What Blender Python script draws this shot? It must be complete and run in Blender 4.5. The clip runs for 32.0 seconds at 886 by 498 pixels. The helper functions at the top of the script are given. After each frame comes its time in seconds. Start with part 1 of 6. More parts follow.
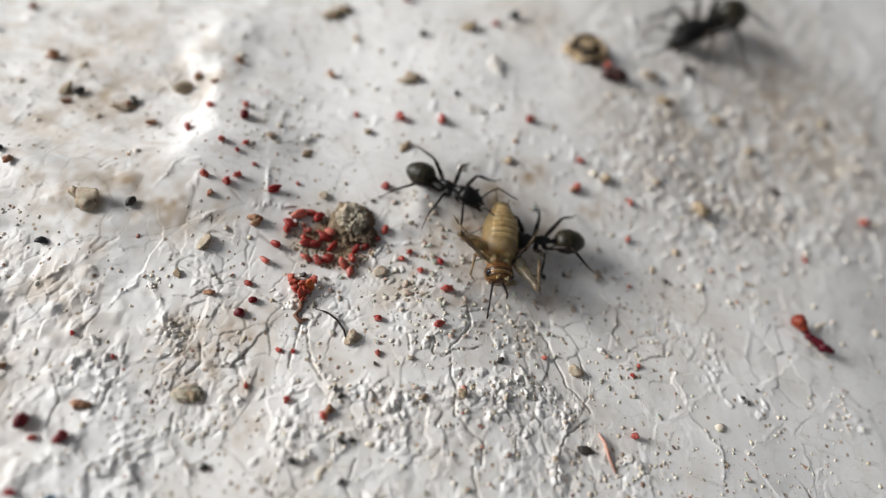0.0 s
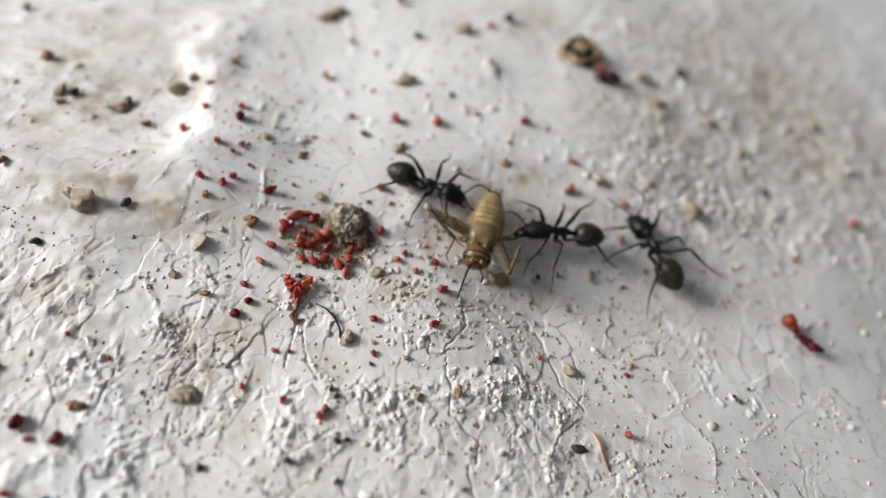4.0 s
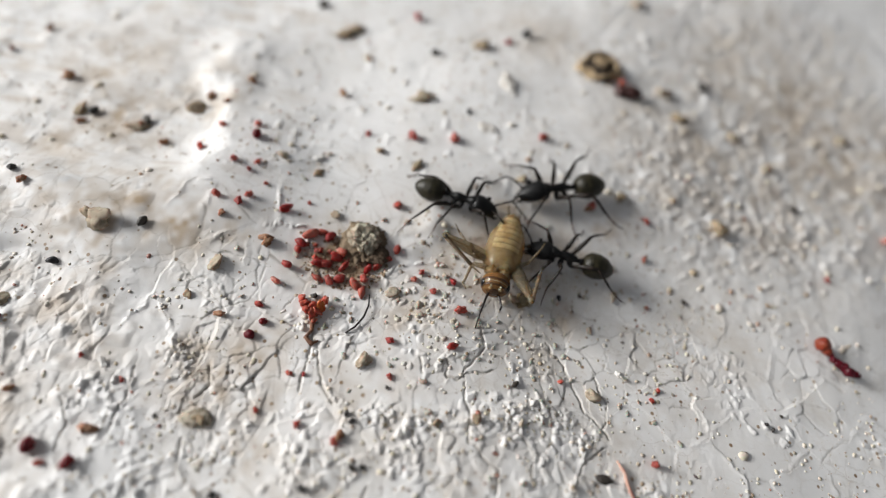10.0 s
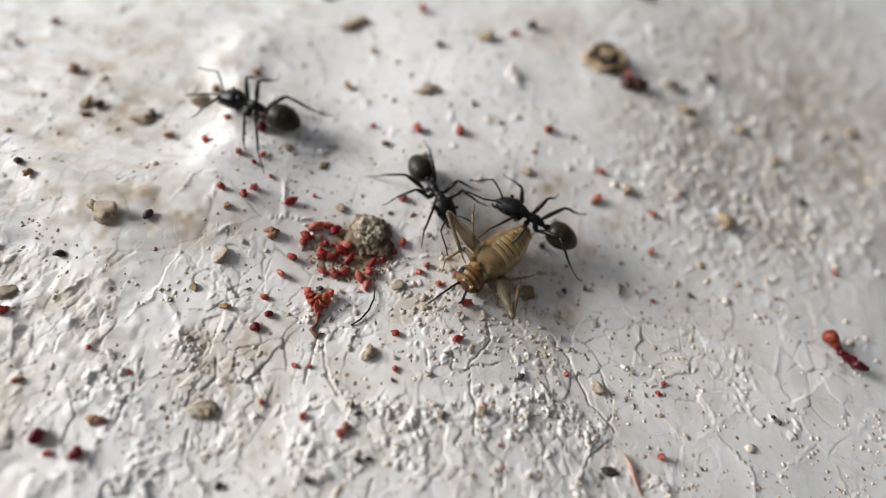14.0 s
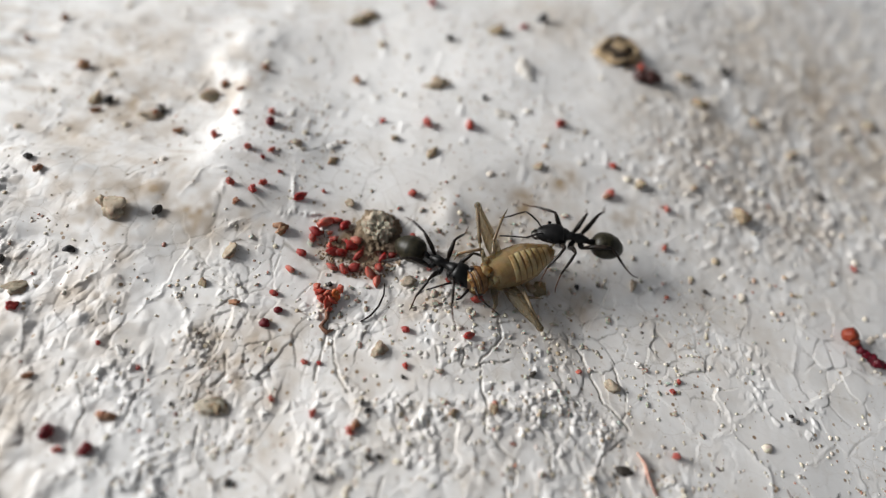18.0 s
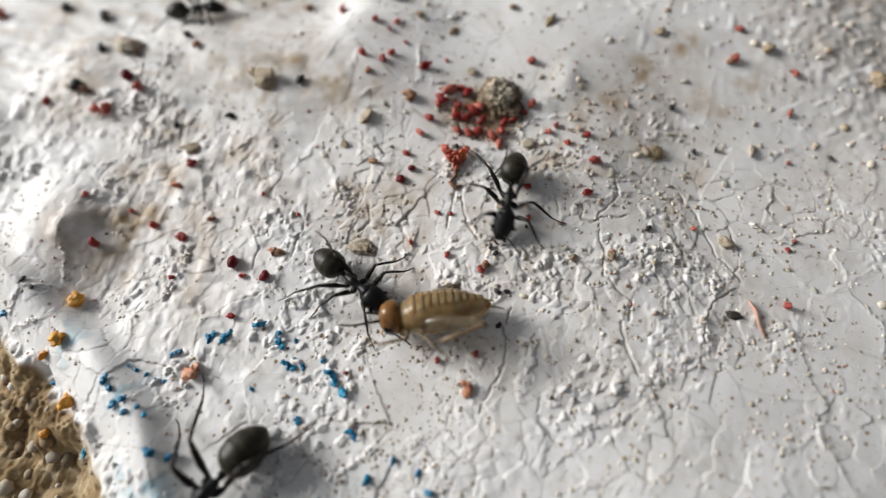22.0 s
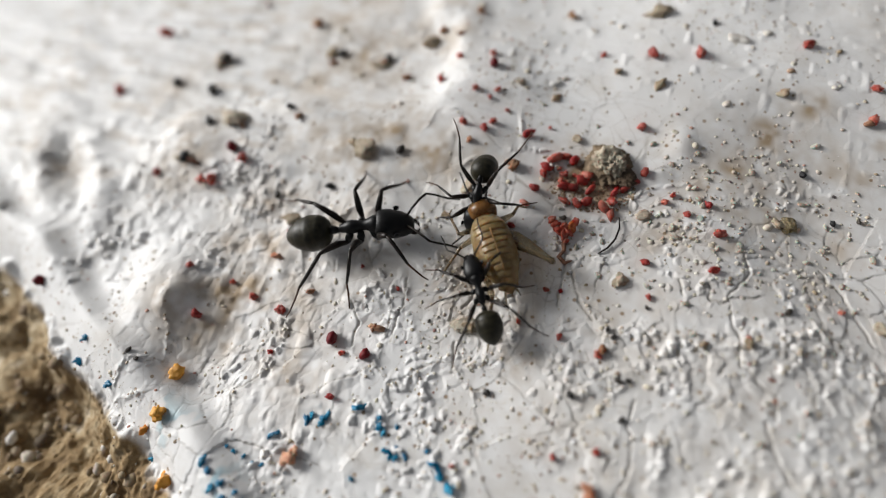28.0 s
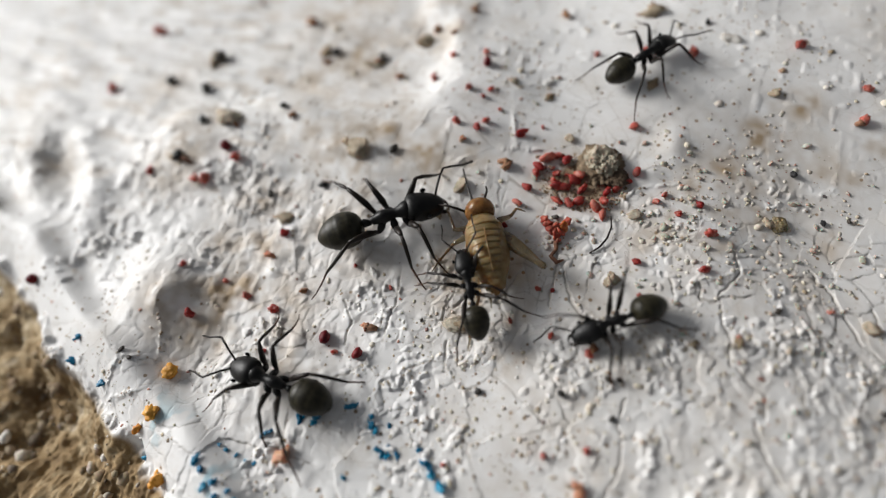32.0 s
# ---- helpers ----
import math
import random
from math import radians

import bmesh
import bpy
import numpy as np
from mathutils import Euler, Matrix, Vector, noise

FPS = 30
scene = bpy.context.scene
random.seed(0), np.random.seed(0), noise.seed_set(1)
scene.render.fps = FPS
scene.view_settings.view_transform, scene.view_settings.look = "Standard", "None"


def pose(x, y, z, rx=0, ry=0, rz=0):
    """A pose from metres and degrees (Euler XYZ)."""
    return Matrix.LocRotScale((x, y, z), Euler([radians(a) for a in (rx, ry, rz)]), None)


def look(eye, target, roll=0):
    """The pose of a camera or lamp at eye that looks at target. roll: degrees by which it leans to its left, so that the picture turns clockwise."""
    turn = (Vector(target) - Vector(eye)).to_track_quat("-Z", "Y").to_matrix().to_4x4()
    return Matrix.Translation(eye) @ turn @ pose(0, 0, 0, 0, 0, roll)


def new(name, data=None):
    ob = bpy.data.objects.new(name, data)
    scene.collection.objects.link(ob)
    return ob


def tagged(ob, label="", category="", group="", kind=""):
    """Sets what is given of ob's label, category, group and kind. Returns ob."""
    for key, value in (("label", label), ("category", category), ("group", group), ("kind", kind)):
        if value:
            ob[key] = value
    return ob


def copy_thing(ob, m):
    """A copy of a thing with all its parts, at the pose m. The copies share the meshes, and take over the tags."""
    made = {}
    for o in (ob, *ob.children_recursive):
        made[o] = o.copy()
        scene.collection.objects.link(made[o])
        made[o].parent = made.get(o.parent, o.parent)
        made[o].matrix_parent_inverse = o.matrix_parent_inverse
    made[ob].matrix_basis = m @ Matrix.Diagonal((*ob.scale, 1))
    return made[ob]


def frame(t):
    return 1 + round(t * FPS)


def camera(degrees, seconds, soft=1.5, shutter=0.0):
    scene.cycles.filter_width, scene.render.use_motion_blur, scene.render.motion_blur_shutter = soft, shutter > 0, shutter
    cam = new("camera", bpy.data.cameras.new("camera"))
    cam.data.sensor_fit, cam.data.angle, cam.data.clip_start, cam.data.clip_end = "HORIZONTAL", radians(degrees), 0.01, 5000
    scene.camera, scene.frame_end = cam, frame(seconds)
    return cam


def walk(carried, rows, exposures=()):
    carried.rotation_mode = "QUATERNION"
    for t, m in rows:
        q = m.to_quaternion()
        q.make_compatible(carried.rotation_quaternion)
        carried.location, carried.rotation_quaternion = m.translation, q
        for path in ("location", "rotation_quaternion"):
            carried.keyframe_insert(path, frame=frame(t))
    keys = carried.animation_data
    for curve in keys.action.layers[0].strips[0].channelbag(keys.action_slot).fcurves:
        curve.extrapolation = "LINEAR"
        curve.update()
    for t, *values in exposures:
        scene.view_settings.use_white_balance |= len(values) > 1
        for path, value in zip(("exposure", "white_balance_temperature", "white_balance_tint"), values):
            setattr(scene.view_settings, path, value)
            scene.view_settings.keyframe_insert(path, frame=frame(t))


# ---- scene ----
cam = camera(80.57, 32.0, soft=1.2, shutter=0.2)
cam.data.dof.use_dof, cam.data.dof.focus_distance, cam.data.dof.aperture_fstop = True, 0.0298, 13.2
PATH = [
    (0.0, pose(0.00025, -0.01707, 0.02834, 28.77, -6.25, 9.46)),
    (0.5, pose(0.00012, -0.01713, 0.02843, 28.61, -6.53, 9.36)),
    (1.0, pose(0.00018, -0.01720, 0.02843, 28.74, -6.57, 9.27)),
    (1.5, pose(0.00023, -0.01711, 0.02848, 28.88, -6.49, 9.36)),
    (2.0, pose(0.00018, -0.01717, 0.02844, 29.13, -6.60, 9.26)),
    (2.5, pose(0.00017, -0.01714, 0.02849, 29.06, -6.69, 9.22)),
    (3.0, pose(0.00018, -0.01722, 0.02848, 29.04, -6.79, 9.14)),
    (3.5, pose(0.00021, -0.01724, 0.02852, 28.95, -6.79, 9.11)),
    (5.5, pose(0.00021, -0.01711, 0.02844, 29.12, -6.66, 9.13)),
    (6.0, pose(0.00025, -0.01713, 0.02842, 29.22, -6.57, 9.14)),
    (6.5, pose(0.00017, -0.01708, 0.02831, 29.26, -6.38, 9.30)),
    (7.0, pose(0.00016, -0.01702, 0.02834, 29.49, -6.28, 9.35)),
    (7.5, pose(0.00013, -0.01698, 0.02830, 29.83, -6.26, 9.38)),
    (8.0, pose(0.00011, -0.01688, 0.02822, 29.68, -6.22, 9.38)),
    (8.5, pose(0.00012, -0.01683, 0.02807, 29.95, -5.93, 9.58)),
    (9.0, pose(0.00000, -0.01662, 0.02802, 30.22, -5.55, 9.91)),
    (9.5, pose(-0.00003, -0.01661, 0.02807, 30.23, -5.59, 9.90)),
    (10.0, pose(-0.00006, -0.01658, 0.02802, 30.36, -5.47, 10.01)),
    (10.5, pose(-0.00006, -0.01655, 0.02804, 30.45, -5.48, 10.05)),
    (11.0, pose(-0.00006, -0.01675, 0.02804, 29.84, -5.43, 10.00)),
    (11.5, pose(-0.00008, -0.01671, 0.02799, 29.90, -5.26, 10.05)),
    (12.0, pose(-0.00007, -0.01668, 0.02800, 29.91, -5.21, 10.09)),
    (12.5, pose(-0.00011, -0.01667, 0.02791, 30.00, -5.17, 10.12)),
    (13.0, pose(-0.00006, -0.01660, 0.02791, 30.21, -4.97, 10.21)),
    (13.5, pose(-0.00013, -0.01663, 0.02790, 29.92, -5.12, 10.16)),
    (14.0, pose(-0.00008, -0.01663, 0.02792, 29.70, -4.98, 10.17)),
    (14.5, pose(-0.00024, -0.01674, 0.02784, 29.55, -5.02, 10.13)),
    (16.5, pose(-0.00019, -0.01669, 0.02768, 29.48, -4.62, 10.33)),
    (17.0, pose(-0.00020, -0.01662, 0.02758, 29.27, -4.43, 10.48)),
    (17.5, pose(-0.00025, -0.01662, 0.02759, 29.45, -4.48, 10.50)),
    (18.0, pose(-0.00022, -0.01657, 0.02749, 29.44, -4.24, 10.60)),
    (18.5, pose(-0.00022, -0.01659, 0.02754, 29.19, -4.26, 10.53)),
    (19.0, pose(-0.00024, -0.01683, 0.02755, 29.00, -4.40, 10.33)),
    (19.5, pose(-0.00014, -0.01706, 0.02821, 28.86, -5.41, 9.93)),
    (20.0, pose(0.00022, -0.01763, 0.02874, 27.48, -5.65, 9.96)),
    (20.5, pose(0.00005, -0.01930, 0.02871, 24.48, -4.18, 10.64)),
    (21.0, pose(-0.00029, -0.01977, 0.02823, 22.86, -2.41, 11.49)),
    (21.5, pose(-0.00091, -0.02068, 0.02821, 21.69, -0.40, 12.47)),
    (22.0, pose(-0.00213, -0.02125, 0.02829, 20.29, 2.77, 14.54)),
    (22.5, pose(-0.00435, -0.02190, 0.02817, 20.01, 6.92, 17.05)),
    (23.0, pose(-0.00529, -0.02017, 0.02738, 23.38, 7.96, 17.43)),
    (23.5, pose(-0.00513, -0.01984, 0.02772, 24.58, 7.63, 17.16)),
    (24.0, pose(-0.00525, -0.02042, 0.02793, 23.76, 7.91, 17.13)),
    (24.5, pose(-0.00549, -0.02068, 0.02802, 23.25, 8.22, 17.34)),
    (25.0, pose(-0.00552, -0.02089, 0.02813, 22.98, 8.47, 17.48)),
    (25.5, pose(-0.00529, -0.02035, 0.02794, 23.78, 7.36, 17.05)),
    (27.5, pose(-0.00547, -0.01972, 0.02768, 25.04, 7.97, 17.42)),
    (28.0, pose(-0.00569, -0.01976, 0.02771, 25.32, 7.97, 17.46)),
    (28.5, pose(-0.00548, -0.01964, 0.02771, 25.12, 7.86, 17.26)),
    (29.0, pose(-0.00570, -0.01967, 0.02787, 24.91, 8.11, 17.37)),
    (29.5, pose(-0.00576, -0.01977, 0.02793, 25.04, 8.35, 17.59)),
    (30.0, pose(-0.00543, -0.01997, 0.02806, 24.77, 7.92, 17.46)),
    (30.5, pose(-0.00532, -0.02010, 0.02800, 24.94, 7.89, 17.49)),
    (31.0, pose(-0.00543, -0.01968, 0.02778, 25.04, 7.82, 17.44)),
    (31.5, pose(-0.00531, -0.01964, 0.02784, 24.97, 7.80, 17.36)),
    (32.0, pose(-0.00539, -0.01959, 0.02779, 25.01, 7.78, 17.37)),
]
walk(cam, PATH, [(0.0, -0.28, 6300, 10), (21.0, -0.28, 6300, 10), (23.0, -0.45, 6300, 10), (32.0, -0.43, 6300, 10)])

# ---- world, sun, exposure ----
world = bpy.data.worlds.new("world")
scene.world = world
world.use_nodes = True
sky = world.node_tree.nodes.new("ShaderNodeTexSky")
sky.sky_type, sky.sun_disc = "NISHITA", False
sky.sun_elevation, sky.sun_rotation = radians(24), radians(-84)
world.node_tree.nodes["Background"].inputs["Strength"].default_value = 0.076
sky.dust_density, sky.air_density = 4.0, 0.8
haze = world.node_tree.nodes.new("ShaderNodeHueSaturation")
haze.inputs["Saturation"].default_value = 0.12
world.node_tree.links.new(sky.outputs["Color"], haze.inputs["Color"])
world.node_tree.links.new(haze.outputs["Color"], world.node_tree.nodes["Background"].inputs["Color"])
sun = new("sun", bpy.data.lights.new("sun", "SUN"))
sun.data.energy, sun.data.angle, sun.data.color = 5.15, radians(24), (1.0, 0.97, 0.92)
sun.matrix_world = look((-0.91, 0.10, 0.40), (0, 0, 0))

MM = 0.001

# ---- noise on the plane ----
TABLE = np.random.RandomState(3).rand(12, 257, 257)
TABLE[:, 256, :] = TABLE[:, 0, :]
TABLE[:, :, 256] = TABLE[:, :, 0]


def value_noise(x, y, layer=0):
    """Smooth noise in -1..1 with features about 1 unit wide."""
    tab = TABLE[layer % 12]
    xi, yi = np.floor(x).astype(int), np.floor(y).astype(int)
    u, v = x - xi, y - yi
    u, v = u * u * (3 - 2 * u), v * v * (3 - 2 * v)
    a, b = xi % 256, yi % 256
    low = tab[a, b] * (1 - u) + tab[a + 1, b] * u
    high = tab[a, b + 1] * (1 - u) + tab[a + 1, b + 1] * u
    return 2 * (low * (1 - v) + high * v) - 1


def cells(x, y, layer=0):
    """Gap between the two nearest cell centres, a random number for the cell, and the tilt of its face."""
    tx, ty, tid = TABLE[layer], TABLE[layer + 1], TABLE[layer + 2]
    xi, yi = np.floor(x).astype(int), np.floor(y).astype(int)
    one = np.full(np.shape(x), 9.0)
    two, ident, slant = one.copy(), one * 0, one * 0
    for i in (-1, 0, 1):
        for j in (-1, 0, 1):
            a, b = (xi + i) % 256, (yi + j) % 256
            dx, dy = xi + i + tx[a, b] - x, yi + j + ty[a, b] - y
            d = np.hypot(dx, dy)
            near = d < one
            two = np.where(near, one, np.minimum(two, d))
            ident = np.where(near, tid[a, b], ident)
            slant = np.where(near, dx * np.cos(40 * tid[a, b]) + dy * np.sin(40 * tid[a, b]), slant)
            one = np.where(near, d, one)
    return two - one, ident, slant


def ramp(x, a, b):
    t = np.clip((x - a) / (b - a), 0, 1)
    return t * t * (3 - 2 * t)


def off_line(x, y, line):
    """Distance to a line of points, and which side (positive to its left)."""
    best, side = np.full(np.shape(x), 1e9), np.zeros(np.shape(x))
    for (ax, ay), (bx, by) in zip(line, line[1:]):
        dx, dy = bx - ax, by - ay
        s = np.clip(((x - ax) * dx + (y - ay) * dy) / (dx * dx + dy * dy), 0, 1)
        d = np.hypot(x - ax - s * dx, y - ay - s * dy)
        near = d < best
        side = np.where(near, np.sign(dx * (y - ay) - dy * (x - ax)), side)
        best = np.where(near, d, best)
    return best, side


RIM = [(-90, 4), (-62, -9), (-46.6, -15.2), (-42.8, -15.9), (-34.6, -20.3), (-29.5, -22.1), (-24.8, -24.0), (-20.9, -26.2), (-16, -32), (-8, -60)]
BANK = [(-34, -3.6), (-27, -1.4), (-19.5, -0.4), (-15.6, 1.2), (-14.6, 4.2), (-16.4, 8), (-18.6, 12.7), (-20, 20)]


def soil_side(x, y):
    """How far a spot lies out over the edge of the painted crust (mm; negative: on the paint)."""
    d, side = off_line(x, y, RIM)
    return -d * side + 0.5 * value_noise(x / 1.7, y / 1.7, 5) + 0.25 * value_noise(x / 0.6, y / 0.6, 6)


def lie(x, y):
    """Large forms of the ground, in mm."""
    x, y = np.asarray(x, float), np.asarray(y, float)
    fade = 1 - ramp(np.hypot(x + 10, y), 70, 160)
    z = 0.30 * value_noise(x / 13 + 4, y / 13, 1) + 0.10 * value_noise(x / 5, y / 5, 2) + 0.035 * value_noise(x / 2.3, y / 2.3, 11)
    # a low swell: it falls away to both sides
    z = z + 0.0022 * x * np.maximum(0, y) - 0.0022 * np.maximum(0, y - 4) ** 2 / (1 + np.maximum(0, y - 4) / 30) - 0.0086 * np.maximum(0, x + 0.15 * y - 3.5) ** 2 / (1 + np.maximum(0, x + 0.15 * y - 3.5) / 32) - 0.0062 * np.maximum(0, -x - 12) ** 2 / (1 + np.maximum(0, -x - 12) / 12)
    z = z - 1.15 * ramp(x + 0.3 * y, -1, 7) * (1 - ramp(x, 11, 32)) * np.exp(-((y + 2.0) / 7.5) ** 2)
    z = z + 0.62 * np.exp(-((x + 0.5) / np.where(x < -0.5, 10, 7.5)) ** 2) * ramp(y, -6, 8) * (1 - ramp(y, 14, 34))
    d, side = off_line(x, y, BANK)
    bank = d * side + 0.7 * value_noise(x / 2.2, y / 2.2, 9) - 0.4
    z = z + 0.95 * np.exp(-np.where(bank > 0, bank / 1.8, bank / 5.0) ** 2) * (1 - ramp(y, 13, 20))
    d, side = off_line(x, y, RIM)
    over = -d * side
    z = z + 0.95 * np.exp(-((over + 2.3) / np.where(over < -2.3, 1.1, 2.0)) ** 2) - 2.8 * ramp(over, -1.0, 4.5)
    # a smooth swelling of paint beside the heap
    z = z + 0.26 * np.exp(-((x - -1.2) / 0.9) ** 2 - ((y - 1.7) / 1.1) ** 2) + 0.2 * np.exp(-((x - -2.2) / 0.8) ** 2 - ((y - -0.4) / 0.6) ** 2)
    # the mound with its hollow, and the broken blister beyond it
    u = x - -29.5 + 0.5 * value_noise(x / 1.8, y / 1.8, 7)
    z = z + 1.5 * np.exp(-(np.where(u < 0, u / 3.6, u / 2.8)) ** 2 - ((y - -15.3) / 3.2) ** 2) - 0.30 * np.exp(-((x - -25.2) / 2.8) ** 2 - ((y - -16.2) / 2.6) ** 2) - 0.40 * np.exp(-((x - -25.3) / 3.0) ** 2 - ((y - -20.1) / 2.6) ** 2)
    u, v = (x + 43.8) * 0.77 - (y + 8.2) * 0.64, (x + 43.8) * 0.64 + (y + 8.2) * 0.77
    r = np.hypot(u / 2.9, v / 1.2 + 0.25 * value_noise(x / 1.5, y / 1.5, 8))
    z = z + 0.55 * np.exp(-((r - 1.9) / 1.0) ** 2) - 0.7 * np.exp(-(r / 1.3) ** 2)
    return z * fade


# the long cracks of the crust and the crumbling white ridges that follow some of them
CRACKS_FRONT = [[(4.1, -13.3), (4.5, -14.5), (5.3, -15.6), (5.6, -16.0)], [(8.7, -14.6), (8.7, -12.1), (9.1, -10.8), (10.4, -9.7)], [(-1.9, -15.2), (-1.6, -15.8), (-1.5, -17.6), (-1.9, -18.4), (-2.1, -19.8)], [(2.9, -9.9), (3.1, -11.1), (3.9, -11.7), (4.6, -12.2), (4.6, -13.2)], [(4.4, -9.4), (5.7, -10.2), (6.2, -11.0), (6.4, -12.3)], [(1.4, -7.8), (1.9, -8.0), (2.7, -7.2), (3.7, -6.9)], [(-1.7, -13.9), (-1.7, -15.0)]]
CRACKS_BACK = [[(2.8, -4.4), (3.2, -5.6), (2.5, -6.8), (2.2, -7.6), (2.5, -8.8), (2.9, -9.6)], [(6.7, -4.1), (8.2, -5.6), (9.1, -7.8), (10.3, -8.8)], [(9.9, -5.6), (10.5, -7.2), (10.3, -8.8), (10.7, -9.2)], [(-5.9, -7.9), (-5.1, -9.4), (-4.1, -10.4)], [(1.2, -6.9), (1.4, -7.9), (2.1, -7.8)], [(-0.4, -7.1), (-0.1, -7.9)]]
CRACKS_LEFT = [[(-14.8, -10.3), (-14.4, -12.1), (-14.8, -13.3), (-14.6, -14.6)], [(-11.3, -9.6), (-10.7, -10.7), (-11.0, -11.7)], [(-11.3, -13.5), (-10.6, -15.4)], [(-17.8, -12.7), (-16.9, -13.8), (-16.5, -15.3)], [(-6.8, -6.0), (-6.3, -8.0), (-6.1, -9.9)]]
RIDGES = [[(1.4, -18.0), (2.3, -17.5), (4.1, -17.1), (5.5, -16.6), (6.5, -15.8), (7.3, -15.0), (8.5, -14.6)], [(2.6, -10.2), (4.7, -9.3), (6.3, -8.4), (8.0, -8.5), (8.5, -9.8), (9.1, -10.3)], [(-5.6, -13.2), (-2.5, -13.5), (-1.1, -12.0), (0.0, -10.7), (1.6, -9.9)], [(-0.3, -15.6), (0.1, -16.7), (-0.2, -18.1)], [(8.7, -12.3), (8.8, -13.9)], [(-4.7, -9.9), (-2.9, -10.8), (-1.2, -10.6)], [(-4.0, -14.2), (-2.1, -12.8), (-0.3, -11.9)], [(-12.6, -15.3), (-10.8, -14.2), (-8.4, -13.7)]]


def nearest(x, y, lines, reach=1.6):
    """Distance to the nearest of several lines, and the side of it, where any is within reach."""
    best, side = np.full(np.shape(x), 9.0), np.zeros(np.shape(x))
    for line in lines:
        xs, ys = [p[0] for p in line], [p[1] for p in line]
        k = (x > min(xs) - reach) & (x < max(xs) + reach) & (y > min(ys) - reach) & (y < max(ys) + reach)
        if k.any():
            d, way = off_line(x[k], y[k], line)
            closer = d < best[k]
            side[k] = np.where(closer, way, side[k])
            best[k] = np.minimum(best[k], d)
    return best, side


def plates(x, y):
    """The crazing of the paint: warped place, gap to the next crack (mm) and a number for the plate."""
    wx = x + 0.26 * value_noise(x / 1.9, y / 1.9, 3) + 0.10 * value_noise(x / 0.55, y / 0.55, 4) + 0.045 * value_noise(x / 0.2, y / 0.2, 7)
    wy = y + 0.26 * value_noise(x / 1.9 + 9, y / 1.9, 3) + 0.10 * value_noise(x / 0.55 + 5, y / 0.55, 4) + 0.045 * value_noise(x / 0.2 + 3, y / 0.2, 7)
    gap, ident, slant = cells(wx / 3.6, wy / 3.6, 0)
    return wx, wy, gap * 3.6, ident, slant


def rubble_band(x, y, gap):
    """Where crumbling white paint heaps up: along parts of the cracks, and along the long ridges."""
    along = np.exp(-(gap / 0.30) ** 2) * (0.75 - 0.4 * ramp(x, -4, 2)) * ramp(value_noise(x / 2.6, y / 2.6, 10), 0.05, 0.5)
    d, _ = nearest(x, y, RIDGES)
    d = d + 0.25 * value_noise(x / 0.7, y / 0.7, 2)
    return np.maximum(along, np.exp(-(np.maximum(d, 0) / 0.42) ** 2))


def cracked(x, y):
    """How far a spot lies in a crack of the crust, 0 to 1."""
    wx, wy, gap, ident, slant = plates(x, y)
    there = ramp(value_noise(x / 1.7, y / 1.7, 6), -0.35, 0.1) * (1 - 0.5 * ramp(x, -4, 2)) * (1 - 0.8 * ramp(y, -1, 6)) * (0.4 + 0.6 * ramp(x - 0.6 * y, -20, -8))
    d, _ = nearest(wx, wy, CRACKS_FRONT + CRACKS_BACK + CRACKS_LEFT)
    gap2 = cells(wx / 1.6 + 7, wy / 1.6, 3)[0] * 1.6
    fine = (1 - 0.8 * ramp(y, -1, 6)) * ramp(value_noise(x / 4 + 3, y / 4, 9), 0.0, 0.35)
    return np.maximum(np.maximum(0.85 * there * np.exp(-(gap / 0.05) ** 2), 0.8 * np.exp(-(d / 0.055) ** 2)), 0.6 * fine * np.exp(-(gap2 / 0.045) ** 2))


